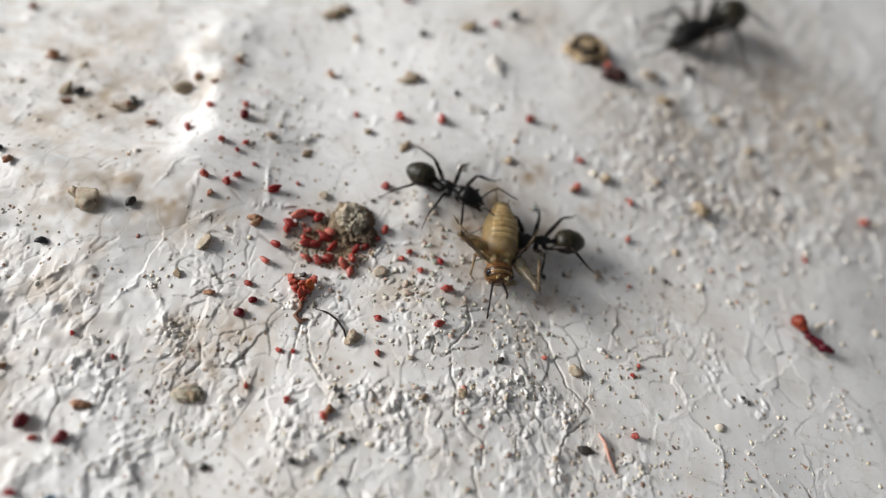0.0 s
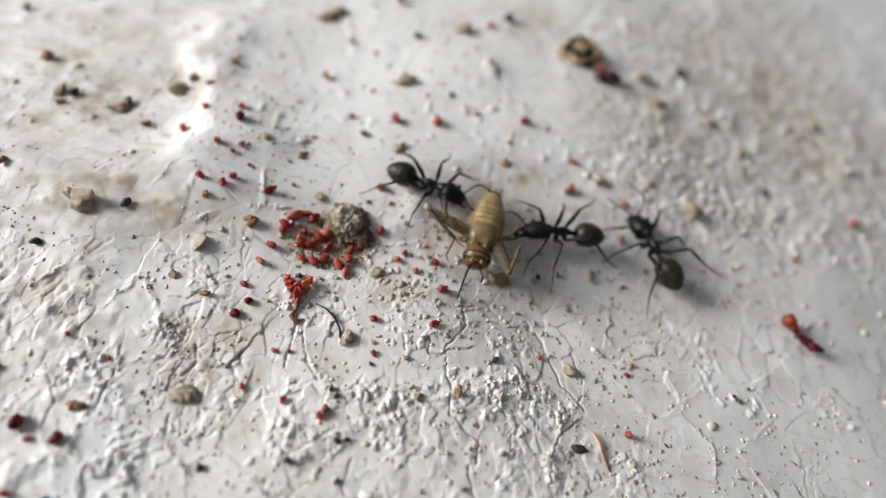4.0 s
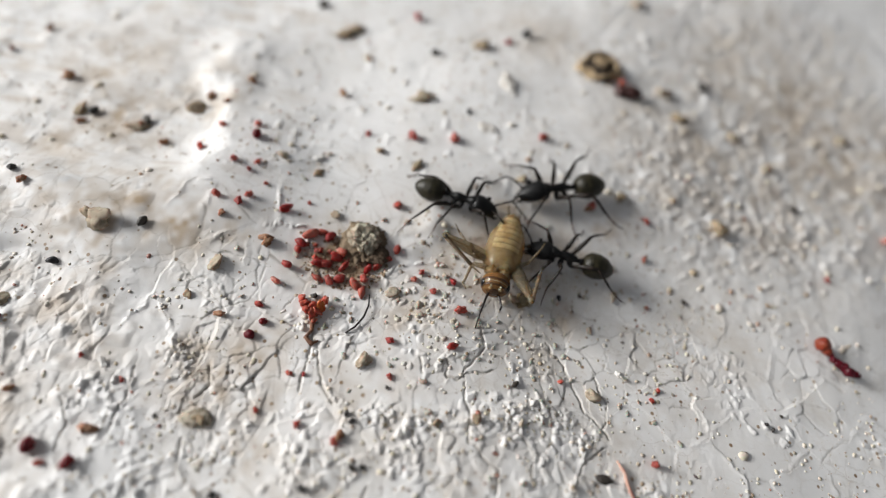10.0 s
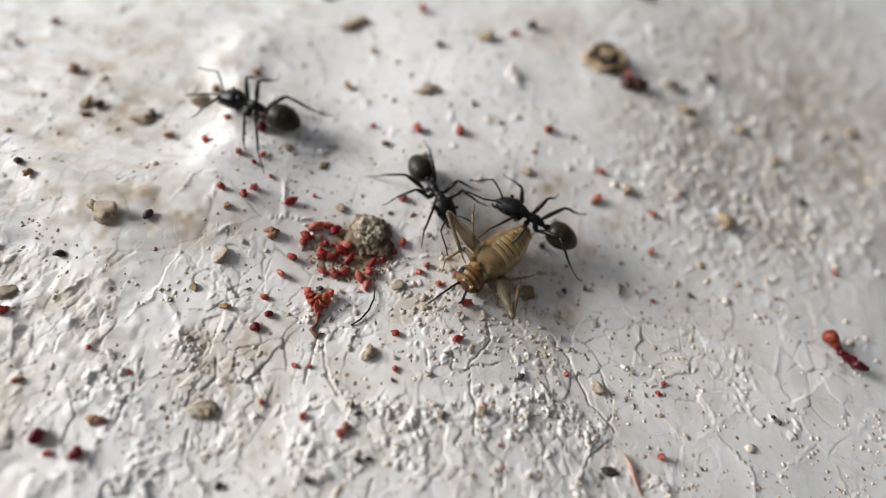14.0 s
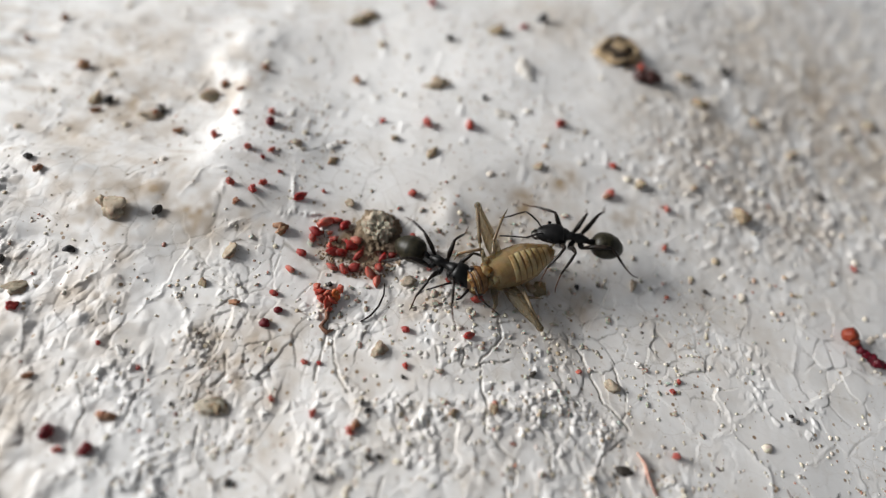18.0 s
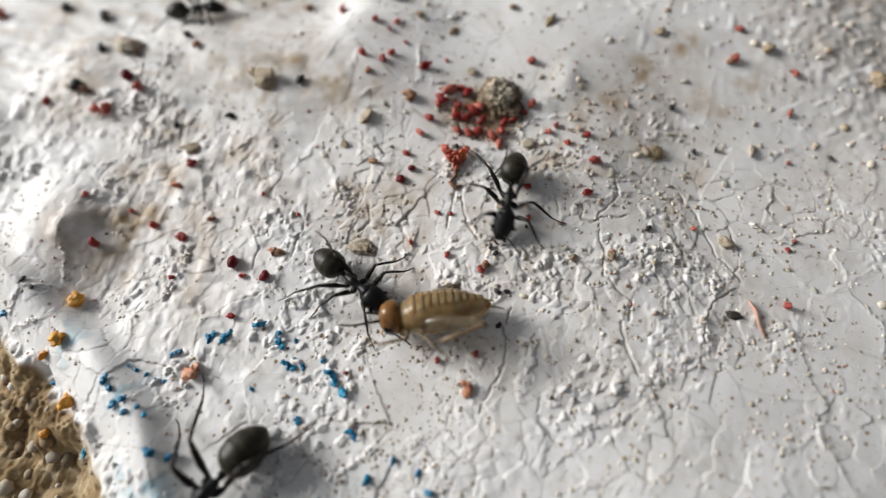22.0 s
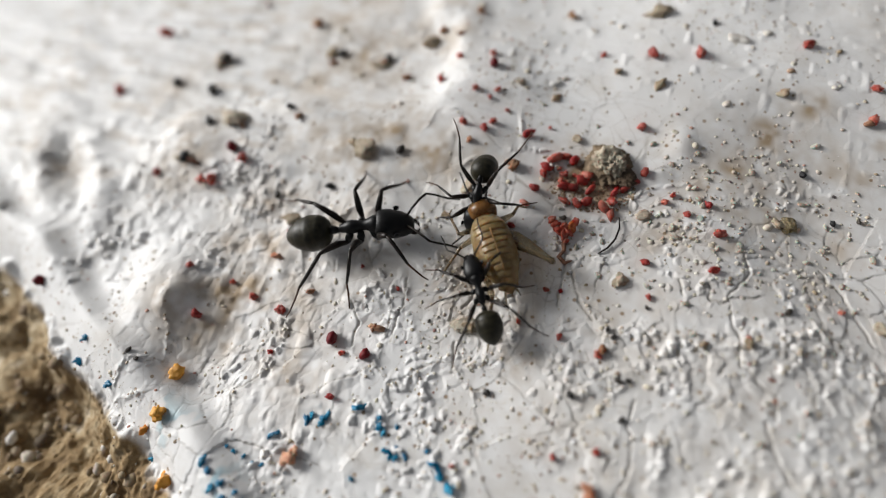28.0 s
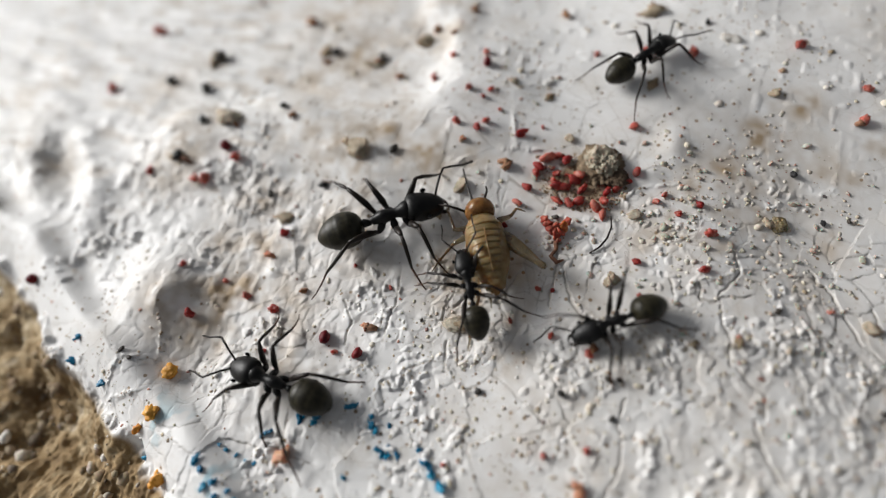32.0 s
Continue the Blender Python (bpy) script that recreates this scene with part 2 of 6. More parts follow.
def height(x, y):
    """The whole relief of the painted ground, in mm."""
    x, y = np.asarray(x, float), np.asarray(y, float)
    z = lie(x, y)
    near = 1 - ramp(np.hypot(x + 10, y), 60, 90)
    over = ramp(soil_side(x, y), -0.3, 0.8)
    paint = (1 - over) * near
    calm = 1 - 0.80 * ramp(y, -1, 6)
    wx, wy, gap, ident, slant = plates(x, y)
    crazed = (0.35 + 0.65 * ramp(-y + 0.1 * x, -2, 6)) * (0.35 + 0.65 * ramp(x - 0.6 * y, -20, -8))
    # flat plates with hairline gaps between them, a step from plate to plate and a slightly raised rim
    there = ramp(value_noise(x / 1.7, y / 1.7, 6), -0.55, -0.1)
    bump_there = rubble_band(x, y, gap) * calm
    z = z + paint * crazed * (1 - 0.45 * ramp(x, -4, 2)) * 0.75 * (-0.06 * there * np.exp(-(gap / 0.05) ** 2) + 0.06 * (ident - 0.5) + 0.07 * slant + 0.012 * there * np.exp(-gap / 0.28))
    # the long cracks: an open gap, one lip standing proud
    d, side = nearest(wx, wy, CRACKS_FRONT + CRACKS_BACK + CRACKS_LEFT)
    open_gap = 0.040 + 0.025 * value_noise(x / 1.1, y / 1.1, 9)
    z = z + paint * (-0.11 * np.exp(-(d / open_gap) ** 4) + 0.030 * np.where(side > 0, 1.0, 0.0) * np.exp(-(d / 0.40) ** 1.5))
    # finer crazing inside some plates
    gap2, ident2, slant2 = cells(wx / 1.6 + 7, wy / 1.6, 3)
    gap2 = gap2 * 1.6
    fine = calm * crazed * ramp(value_noise(x / 4 + 3, y / 4, 9), 0.0, 0.35)
    z = z + paint * fine * (-0.04 * np.exp(-(gap2 / 0.045) ** 2) + 0.035 * (ident2 - 0.5) + 0.05 * slant2)
    # rubble of broken paint
    gap3, ident3, slant3 = cells(wx / 0.42 + 3, wy / 0.42, 6)
    gap4, ident4, _ = cells(x / 0.21 + 11, y / 0.21, 1)
    z = z + paint * bump_there * 0.75 * (0.06 + 0.22 * np.maximum(0, ident3 - 0.25) * ramp(gap3, 0.0, 0.35) + 0.07 * ident4 * ramp(gap4, 0.0, 0.3) + 0.06 * slant3)
    drift = calm * ramp(value_noise(x / 3.1 + 8, y / 3.1, 5), 0.18, 0.6) * (0.45 + 0.55 * ramp(-y, -6, 10)) * (1 + 1.4 * ramp(-x, 7, 15) * ramp(-y, 5, 10))
    z = z + paint * drift * (0.26 * np.maximum(0, ident3 - 0.6) + 0.05 * slant3 * ramp(ident3, 0.3, 0.8)) * ramp(gap3, 0.0, 0.25)
    # flaking skin of paint: small scales that overlap, in patches across the foreground
    gap5, ident5, slant5 = cells(wx / 0.85 + 5, wy / 0.85, 2)
    scaly = ramp(-y - 0.12 * x, 3, 8) * (1 - 0.75 * ramp(x, 5, 11)) * ramp(value_noise(x / 2.3 + 6, y / 2.3, 7) + 0.4 * value_noise(x / 0.9, y / 0.9, 4), -0.35, 0.35)
    z = z + paint * scaly * (0.68 - 0.25 * ramp(-y, 12, 16) - 0.15 * ramp(-x, 12, 17)) * (0.10 * ident5 * ramp(gap5, 0.0, 0.16) + 0.09 * slant5 + 0.055 * ident3 * ramp(gap3, 0.0, 0.3) + 0.02 * value_noise(x / 0.3, y / 0.3, 8))
    # pimpled plaster up the right, its grains drawn out along the brush; long brush marks on the left
    rough = ramp(x + 0.2 * y, 9, 20) * ramp(y - 0.25 * x, -7, 3)
    u, v = 0.8 * x + 0.6 * y, 0.8 * y - 0.6 * x
    dots = np.maximum(0, value_noise(u / 0.8, v / 0.5, 10) - 0.05) ** 1.5
    z = z + near * rough * (0.17 * dots + 0.08 * np.maximum(0, value_noise(u / 2.4, v / 1.3, 11)) + 0.05 * value_noise(x / 0.4, y / 0.4, 4))
    brush = (1 - ramp(x, -20, -10)) * ramp(y, -13, -4)
    z = z + near * brush * (0.10 * value_noise(x / 3.2 + 0.2 * y, y / 0.7, 5) + 0.14 * np.maximum(0, value_noise(x / 1.7, y / 0.8, 3) - 0.15))
    # lumpy crust round the mound at the left
    knob = (1 - ramp(x, -19, -11)) * (1 - ramp(y, -9, -4)) * paint * ramp(-soil_side(x, y), 3.2, 5.5) * (1 - 0.1 * np.exp(-((x - -25.2) / 3.2) ** 2 - ((y - -16.2) / 3.2) ** 2))
    z = z + knob * (0.22 * np.maximum(0, value_noise(x / 0.85, y / 0.85, 8) - 0.1) + 0.08 * value_noise(x / 1.9, y / 1.9, 2) + 0.05 * np.maximum(0, value_noise(x / 0.36, y / 0.36, 5)))
    z = z + near * (0.006 * value_noise(x / 0.8, y / 0.8, 2) + 0.004 * value_noise(x / 0.26, y / 0.26, 6))
    z = z + near * ramp(y, 2, 8) * (0.13 * np.maximum(0, value_noise(x / 0.62 + 4, y / 0.62, 1) - 0.42) + 0.05 * np.maximum(0, value_noise(x / 2.1, y / 1.6, 8)))
    z = z + over * near * (0.8 * value_noise(x / 2.6, y / 2.6, 8) + 0.36 * value_noise(x / 1.1, y / 1.1, 9) + 0.13 * value_noise(x / 0.5, y / 0.5, 10) + 0.10 * value_noise(x / 0.22, y / 0.22, 11))
    return z


# ---- materials ----
def material(name):
    m = bpy.data.materials.new(name)
    m.use_nodes = True
    return m, m.node_tree.nodes, m.node_tree.links, m.node_tree.nodes["Principled BSDF"]


def noise_node(nodes, links, scale, detail=4.0, rough=0.6, space="Object"):
    n = nodes.new("ShaderNodeTexNoise")
    n.inputs["Scale"].default_value, n.inputs["Detail"].default_value, n.inputs["Roughness"].default_value = scale, detail, rough
    links.new(nodes["Coords"].outputs[space], n.inputs["Vector"])
    return n


def ramp_node(nodes, links, source, stops):
    r = nodes.new("ShaderNodeValToRGB")
    links.new(source, r.inputs["Fac"])
    while len(r.color_ramp.elements) < len(stops):
        r.color_ramp.elements.new(0.5)
    for e, (at, c) in zip(r.color_ramp.elements, stops):
        e.position, e.color = at, (*c, 1)
    return r


def mix_node(nodes, links, fac, a, b, kind="MIX"):
    m = nodes.new("ShaderNodeMix")
    m.data_type, m.blend_type = "RGBA", kind
    for socket, value in ((m.inputs["Factor"], fac), (m.inputs["A"], a), (m.inputs["B"], b)):
        if isinstance(value, (int, float)):
            socket.default_value = value
        elif isinstance(value, tuple):
            socket.default_value = (*value, 1)
        else:
            links.new(value, socket)
    return m.outputs["Result"]


def bump(nodes, links, shader, source, strength, distance):
    b = nodes.new("ShaderNodeBump")
    b.inputs["Strength"].default_value, b.inputs["Distance"].default_value = strength, distance
    links.new(source, b.inputs["Height"])
    links.new(b.outputs["Normal"], shader.inputs["Normal"])


def paint_material():
    m, nodes, links, s = material("cracked_white_paint")
    nodes.new("ShaderNodeTexCoord").name = "Coords"
    broad = noise_node(nodes, links, 95, 5, 0.62)
    stain_tone = noise_node(nodes, links, 330, 6, 0.7)
    fine = noise_node(nodes, links, 3800, 3, 0.6)
    white = ramp_node(nodes, links, broad.outputs["Fac"], [(0.30, (0.77, 0.755, 0.73)), (0.46, (0.82, 0.81, 0.795)), (0.66, (0.85, 0.845, 0.835))])
    dirt = ramp_node(nodes, links, stain_tone.outputs["Fac"], [(0.51, (0, 0, 0)), (0.70, (1, 1, 1))])
    dirty = nodes.new("ShaderNodeMath")
    dirty.operation = "MULTIPLY"
    dirty.inputs[1].default_value = 0.30
    links.new(dirt.outputs["Color"], dirty.inputs[0])
    colour = mix_node(nodes, links, dirty.outputs[0], white.outputs["Color"], (0.52, 0.44, 0.34))
    warp = mix_node(nodes, links, 0.0012, nodes["Coords"].outputs["Object"], stain_tone.outputs["Color"], "ADD")
    craze = nodes.new("ShaderNodeTexVoronoi")
    craze.feature = "DISTANCE_TO_EDGE"
    craze.inputs["Scale"].default_value = 620
    links.new(warp, craze.inputs["Vector"])
    hair = ramp_node(nodes, links, craze.outputs["Distance"], [(0.0, (1, 1, 1)), (0.028, (0, 0, 0))])
    patchy = ramp_node(nodes, links, broad.outputs["Fac"], [(0.46, (0, 0, 0)), (0.62, (0.40, 0.40, 0.40))])
    cracked = nodes.new("ShaderNodeMath")
    cracked.operation = "MULTIPLY"
    links.new(hair.outputs["Color"], cracked.inputs[0])
    links.new(patchy.outputs["Color"], cracked.inputs[1])
    colour = mix_node(nodes, links, cracked.outputs[0], colour, (0.34, 0.29, 0.23))
    # fly-speck sized brown dots
    dots = nodes.new("ShaderNodeTexVoronoi")
    dots.inputs["Scale"].default_value = 1500
    links.new(nodes["Coords"].outputs["Object"], dots.inputs["Vector"])
    size = ramp_node(nodes, links, dots.outputs["Distance"], [(0.13, (1, 1, 1)), (0.20, (0, 0, 0))])
    some = nodes.new("ShaderNodeSeparateColor")
    links.new(dots.outputs["Color"], some.inputs["Color"])
    few = ramp_node(nodes, links, some.outputs["Red"], [(0.66, (0, 0, 0)), (0.70, (1, 1, 1))])
    spotted = nodes.new("ShaderNodeMath")
    spotted.operation = "MULTIPLY"
    links.new(size.outputs["Color"], spotted.inputs[0])
    links.new(few.outputs["Color"], spotted.inputs[1])
    spot = mix_node(nodes, links, some.outputs["Green"], (0.22, 0.14, 0.08), (0.46, 0.37, 0.28))
    colour = mix_node(nodes, links, spotted.outputs[0], colour, spot)
    # vertex layer of brown stains together with painted shade
    stain_shade = nodes.new("ShaderNodeAttribute")
    stain_shade.attribute_name = "stain_tone"
    colour = mix_node(nodes, links, stain_shade.outputs["Fac"], colour, (0.40, 0.30, 0.195))
    # a darker grey-brown colour along the cracks
    crack = nodes.new("ShaderNodeAttribute")
    crack.attribute_name = "crack"
    crack_dark = nodes.new("ShaderNodeMath")
    crack_dark.operation = "MULTIPLY"
    crack_dark.inputs[1].default_value = 0.72
    links.new(crack.outputs["Fac"], crack_dark.inputs[0])
    colour = mix_node(nodes, links, crack_dark.outputs[0], colour, (0.27, 0.235, 0.185))
    wash = nodes.new("ShaderNodeAttribute")
    wash.attribute_name = "blue_wash"
    thin = nodes.new("ShaderNodeMath")
    thin.operation = "MULTIPLY"
    thin.inputs[1].default_value = 0.6
    links.new(wash.outputs["Fac"], thin.inputs[0])
    colour = mix_node(nodes, links, thin.outputs[0], colour, (0.16, 0.42, 0.52))
    # bare earth past the edge of the crust
    earth = ramp_node(nodes, links, stain_tone.outputs["Fac"], [(0.34, (0.13, 0.082, 0.038)), (0.48, (0.29, 0.20, 0.10)), (0.57, (0.47, 0.37, 0.23)), (0.68, (0.70, 0.62, 0.50))])
    bare = nodes.new("ShaderNodeAttribute")
    bare.attribute_name = "bare_earth"
    colour = mix_node(nodes, links, bare.outputs["Fac"], colour, earth.outputs["Color"])
    links.new(colour, s.inputs["Base Color"])
    gloss = ramp_node(nodes, links, stain_tone.outputs["Fac"], [(0.35, (0.46, 0.46, 0.46)), (0.65, (0.66, 0.66, 0.66))])
    dull = mix_node(nodes, links, bare.outputs["Fac"], gloss.outputs["Color"], (0.9, 0.9, 0.9))
    links.new(dull, s.inputs["Roughness"])
    s.inputs["Specular IOR Level"].default_value = 0.28
    both = mix_node(nodes, links, 0.35, fine.outputs["Color"], stain_tone.outputs["Color"])
    split = mix_node(nodes, links, cracked.outputs[0], both, (0.0, 0.0, 0.0))
    bump(nodes, links, s, split, 0.16, 0.00012)
    return m


def lump_material(name, a, b, rough=0.5, waxy=0.0, dark=(0.08, 0.05, 0.03), per=1.0, grimy=0.75):
    """Grainy crumb: colour between a and b from piece to piece, with darker grime."""
    m, nodes, links, s = material(name)
    nodes.new("ShaderNodeTexCoord").name = "Coords"
    info = nodes.new("ShaderNodeObjectInfo")
    base = mix_node(nodes, links, info.outputs["Random"], a, b)
    grain = noise_node(nodes, links, 2.6 * per, 5, 0.65)
    grime = ramp_node(nodes, links, grain.outputs["Fac"], [(0.46, (0, 0, 0)), (0.70, (grimy,) * 3)])
    links.new(mix_node(nodes, links, grime.outputs["Color"], base, dark), s.inputs["Base Color"])
    s.inputs["Roughness"].default_value = rough
    if waxy:
        s.inputs["Transmission Weight"].default_value, s.inputs["IOR"].default_value = 0.35 * waxy, 1.3
        s.inputs["Subsurface Weight"].default_value = waxy
        s.inputs["Subsurface Radius"].default_value = (0.0004, 0.00012, 0.0001)
        s.inputs["Subsurface Scale"].default_value = 1.0
    fine = noise_node(nodes, links, 9 * per, 3, 0.6)
    bump(nodes, links, s, fine.outputs["Fac"], 0.6, 0.00006)
    return m


def scatter_material(name, stops, rough=0.7):
    """One of several colours for each loose grain."""
    m, nodes, links, s = material(name)
    nodes.new("ShaderNodeTexCoord").name = "Coords"
    geo = nodes.new("ShaderNodeNewGeometry")
    tint = ramp_node(nodes, links, geo.outputs["Random Per Island"], stops)
    grain = noise_node(nodes, links, 5200, 3, 0.6)
    mottled = mix_node(nodes, links, 0.25, tint.outputs["Color"], grain.outputs["Color"], "OVERLAY")
    links.new(mottled, s.inputs["Base Color"])
    s.inputs["Roughness"].default_value = rough
    return m


def chitin_material(name, colour, worn, rough, scale=22, sheen=0.0, bands=False):
    """Insect cuticle: fine leathery grain, a faint down, paler where it is thin."""
    m, nodes, links, s = material(name)
    nodes.new("ShaderNodeTexCoord").name = "Coords"
    grain = noise_node(nodes, links, scale, 5, 0.6)
    tone = ramp_node(nodes, links, grain.outputs["Fac"], [(0.38, colour), (0.72, worn)])
    links.new(tone.outputs["Color"], s.inputs["Base Color"])
    shine = ramp_node(nodes, links, grain.outputs["Fac"], [(0.3, (rough - 0.08,) * 3), (0.7, (rough + 0.12,) * 3)])
    links.new(shine.outputs["Color"], s.inputs["Roughness"])
    if bands:
        wave = nodes.new("ShaderNodeTexWave")
        wave.bands_direction = "X"
        wave.inputs["Scale"].default_value, wave.inputs["Distortion"].default_value, wave.inputs["Detail"].default_value = 3.4, 1.5, 3.0
        links.new(nodes["Coords"].outputs["Object"], wave.inputs["Vector"])
        down = ramp_node(nodes, links, wave.outputs["Fac"], [(0.6, (0, 0, 0)), (1.0, (0.22, 0.22, 0.22))])
        links.new(mix_node(nodes, links, down.outputs["Color"], tone.outputs["Color"], (0.05, 0.042, 0.02)), s.inputs["Base Color"])
    if sheen:
        s.inputs["Sheen Weight"].default_value, s.inputs["Sheen Roughness"].default_value = sheen, 0.4
        s.inputs["Sheen Tint"].default_value = (0.75, 0.66, 0.42, 1)
    fine = noise_node(nodes, links, scale * 5, 3, 0.6)
    bump(nodes, links, s, fine.outputs["Fac"], 0.22, 0.00003)
    s.inputs["Specular IOR Level"].default_value = 0.28
    return m


def flesh_material(name, colour, dark, scale=0.9, amount=0.35, clear=0.0):
    """Pale soft cuticle that lets the light in."""
    m, nodes, links, s = material(name)
    nodes.new("ShaderNodeTexCoord").name = "Coords"
    spots = noise_node(nodes, links, scale * 1000, 5, 0.65)
    tone = ramp_node(nodes, links, spots.outputs["Fac"], [(0.36, colour), (0.54, tuple(0.62 * a + 0.38 * b for a, b in zip(colour, dark))), (0.72, dark)])
    links.new(tone.outputs["Color"], s.inputs["Base Color"])
    s.inputs["Roughness"].default_value = 0.24
    s.inputs["Coat Weight"].default_value, s.inputs["Coat Roughness"].default_value = 0.25, 0.12
    s.inputs["Subsurface Weight"].default_value = amount
    s.inputs["Subsurface Radius"].default_value = (0.0008, 0.0005, 0.00028)
    s.inputs["Transmission Weight"].default_value, s.inputs["IOR"].default_value = clear, 1.2
    s.inputs["Subsurface Scale"].default_value = 1.0
    fine = noise_node(nodes, links, 2600, 4, 0.6)
    bump(nodes, links, s, fine.outputs["Fac"], 0.3, 0.00008)
    return m


PAINT = paint_material()
RED = lump_material("waxy_red_crumb", (0.33, 0.035, 0.034), (0.56, 0.20, 0.15), 0.28, 0.75, (0.24, 0.04, 0.03))
LOBE = lump_material("waxy_red_resin", (0.38, 0.055, 0.042), (0.62, 0.22, 0.14), 0.36, 0.6, (0.26, 0.02, 0.016), 700)
AMBER_LOBE = lump_material("waxy_orange_resin", (0.56, 0.17, 0.05), (0.6, 0.2, 0.06), 0.36, 0.6, (0.45, 0.08, 0.03), 700)
RUBY = lump_material("dark_ruby_bead", (0.11, 0.004, 0.012), (0.20, 0.012, 0.014), 0.4, 0.3, (0.05, 0.002, 0.006))
CRIMSON = lump_material("dark_crimson_resin", (0.055, 0.002, 0.008), (0.09, 0.004, 0.010), 0.3, 0.1, (0.03, 0.002, 0.006), 1200)
BROWN = lump_material("brown_crumb", (0.22, 0.085, 0.045), (0.40, 0.23, 0.13), 0.6, 0.2)
BARK = lump_material("reddish_bark", (0.20, 0.08, 0.045), (0.34, 0.18, 0.10), 0.75, 0, (0.05, 0.03, 0.02), 1500)
DARK = lump_material("dark_grit", (0.012, 0.012, 0.014), (0.07, 0.055, 0.04), 0.55, 0, (0.01, 0.01, 0.012))
STONE = lump_material("grey_beige_grit", (0.34, 0.26, 0.165), (0.54, 0.47, 0.37), 0.75, 0.15, (0.12, 0.085, 0.05))
QUARTZ = lump_material("pale_grey_sand_grain", (0.50, 0.455, 0.37), (0.64, 0.60, 0.53), 0.4, 0.5, (0.30, 0.25, 0.18))
HAIR = lump_material("grey_hair", (0.40, 0.36, 0.30), (0.5, 0.46, 0.4), 0.6)
ORANGE = lump_material("ochre_paint_crumb", (0.70, 0.26, 0.02), (0.78, 0.42, 0.05), 0.5, 0, (0.5, 0.16, 0.03))
PEACH = lump_material("peach_crumb", (0.58, 0.26, 0.15), (0.66, 0.38, 0.24), 0.5, 0.3, (0.28, 0.09, 0.05), 1.0, 0.9)
ROSY = lump_material("pale_pink_fibre", (0.60, 0.36, 0.28), (0.66, 0.42, 0.34), 0.6, 0.3, (0.42, 0.2, 0.14), 1500)
CHIP = lump_material("white_paint_chip", (0.70, 0.67, 0.62), (0.82, 0.81, 0.79), 0.5, 0, (0.45, 0.38, 0.30))
BLUE = lump_material("blue_paint_flake", (0.0, 0.15, 0.31), (0.0, 0.26, 0.44), 0.4, 0, (0.0, 0.09, 0.2))
GALL = lump_material("weathered_gall", (0.44, 0.39, 0.30), (0.54, 0.48, 0.385), 0.8, 0.1, (0.13, 0.10, 0.065), 900, 0.95)
CHAFF = scatter_material("loose_white_crumbs", [(0.0, (0.82, 0.81, 0.79)), (0.42, (0.79, 0.76, 0.71)), (0.62, (0.68, 0.61, 0.50)), (0.80, (0.55, 0.47, 0.35)), (0.94, (0.40, 0.31, 0.21)), (1.0, (0.2, 0.13, 0.08))])
MUD = scatter_material("brown_mud_grains", [(0.0, (0.30, 0.21, 0.13)), (0.4, (0.22, 0.15, 0.09)), (0.75, (0.40, 0.31, 0.21)), (1.0, (0.12, 0.08, 0.05))], 0.85)
SAND = scatter_material("beige_dirt_crumbs", [(0.0, (0.66, 0.60, 0.50)), (0.35, (0.58, 0.52, 0.42)), (0.6, (0.70, 0.66, 0.59)), (0.8, (0.48, 0.40, 0.29)), (0.93, (0.34, 0.26, 0.17)), (1.0, (0.45, 0.28, 0.2))], 0.75)
GRIT = scatter_material("beige_grit", [(0.0, (0.56, 0.51, 0.43)), (0.35, (0.47, 0.42, 0.34)), (0.6, (0.62, 0.58, 0.51)), (0.85, (0.40, 0.35, 0.28)), (0.97, (0.10, 0.09, 0.09)), (1.0, (0.45, 0.18, 0.12))], 0.5)
FLECK = scatter_material("brown_flecks", [(0.0, (0.55, 0.48, 0.38)), (0.4, (0.46, 0.39, 0.30)), (0.65, (0.60, 0.55, 0.47)), (0.85, (0.32, 0.26, 0.2)), (0.95, (0.50, 0.24, 0.17)), (1.0, (0.08, 0.08, 0.09))], 0.6)
CLOD = scatter_material("earth_clods", [(0.0, (0.30, 0.22, 0.13)), (0.35, (0.17, 0.115, 0.065)), (0.6, (0.42, 0.34, 0.23)), (0.75, (0.10, 0.07, 0.045)), (0.9, (0.55, 0.49, 0.40)), (1.0, (0.78, 0.75, 0.70))], 0.9)
BLACK = chitin_material("black_ant_cuticle", (0.003, 0.003, 0.0034), (0.008, 0.0076, 0.007), 0.44)
DOWNY = chitin_material("downy_black_gaster", (0.009, 0.008, 0.0045), (0.030, 0.026, 0.013), 0.42, 26, 0.05, True)
LIMB = chitin_material("dark_brown_leg", (0.007, 0.006, 0.005), (0.024, 0.014, 0.009), 0.4)
TIP = chitin_material("reddish_brown_foot", (0.05, 0.020, 0.010), (0.10, 0.045, 0.022), 0.45)
EYE = chitin_material("black_eye", (0.004, 0.004, 0.005), (0.008, 0.008, 0.009), 0.2)
PALE = flesh_material("pale_amber_abdomen", (0.58, 0.43, 0.23), (0.30, 0.17, 0.06), 1.3, 0.8, 0.6)
TAN = flesh_material("brownish_back_plate", (0.50, 0.36, 0.18), (0.24, 0.135, 0.05), 1.7, 0.7, 0.55)
CREAM = flesh_material("cream_soft_underside", (0.62, 0.47, 0.25), (0.34, 0.20, 0.08), 1.6, 0.7, 0.35)
SEAM = flesh_material("brown_segment_seam", (0.34, 0.21, 0.10), (0.18, 0.10, 0.045), 1.5, 0.4)
AMBER = flesh_material("amber_brown_head", (0.33, 0.165, 0.055), (0.09, 0.038, 0.015), 2.0, 0.4, 0.35)
GLASSY = flesh_material("greyish_translucent_leg", (0.55, 0.47, 0.33), (0.26, 0.20, 0.12), 1.2, 0.2, 0.85)
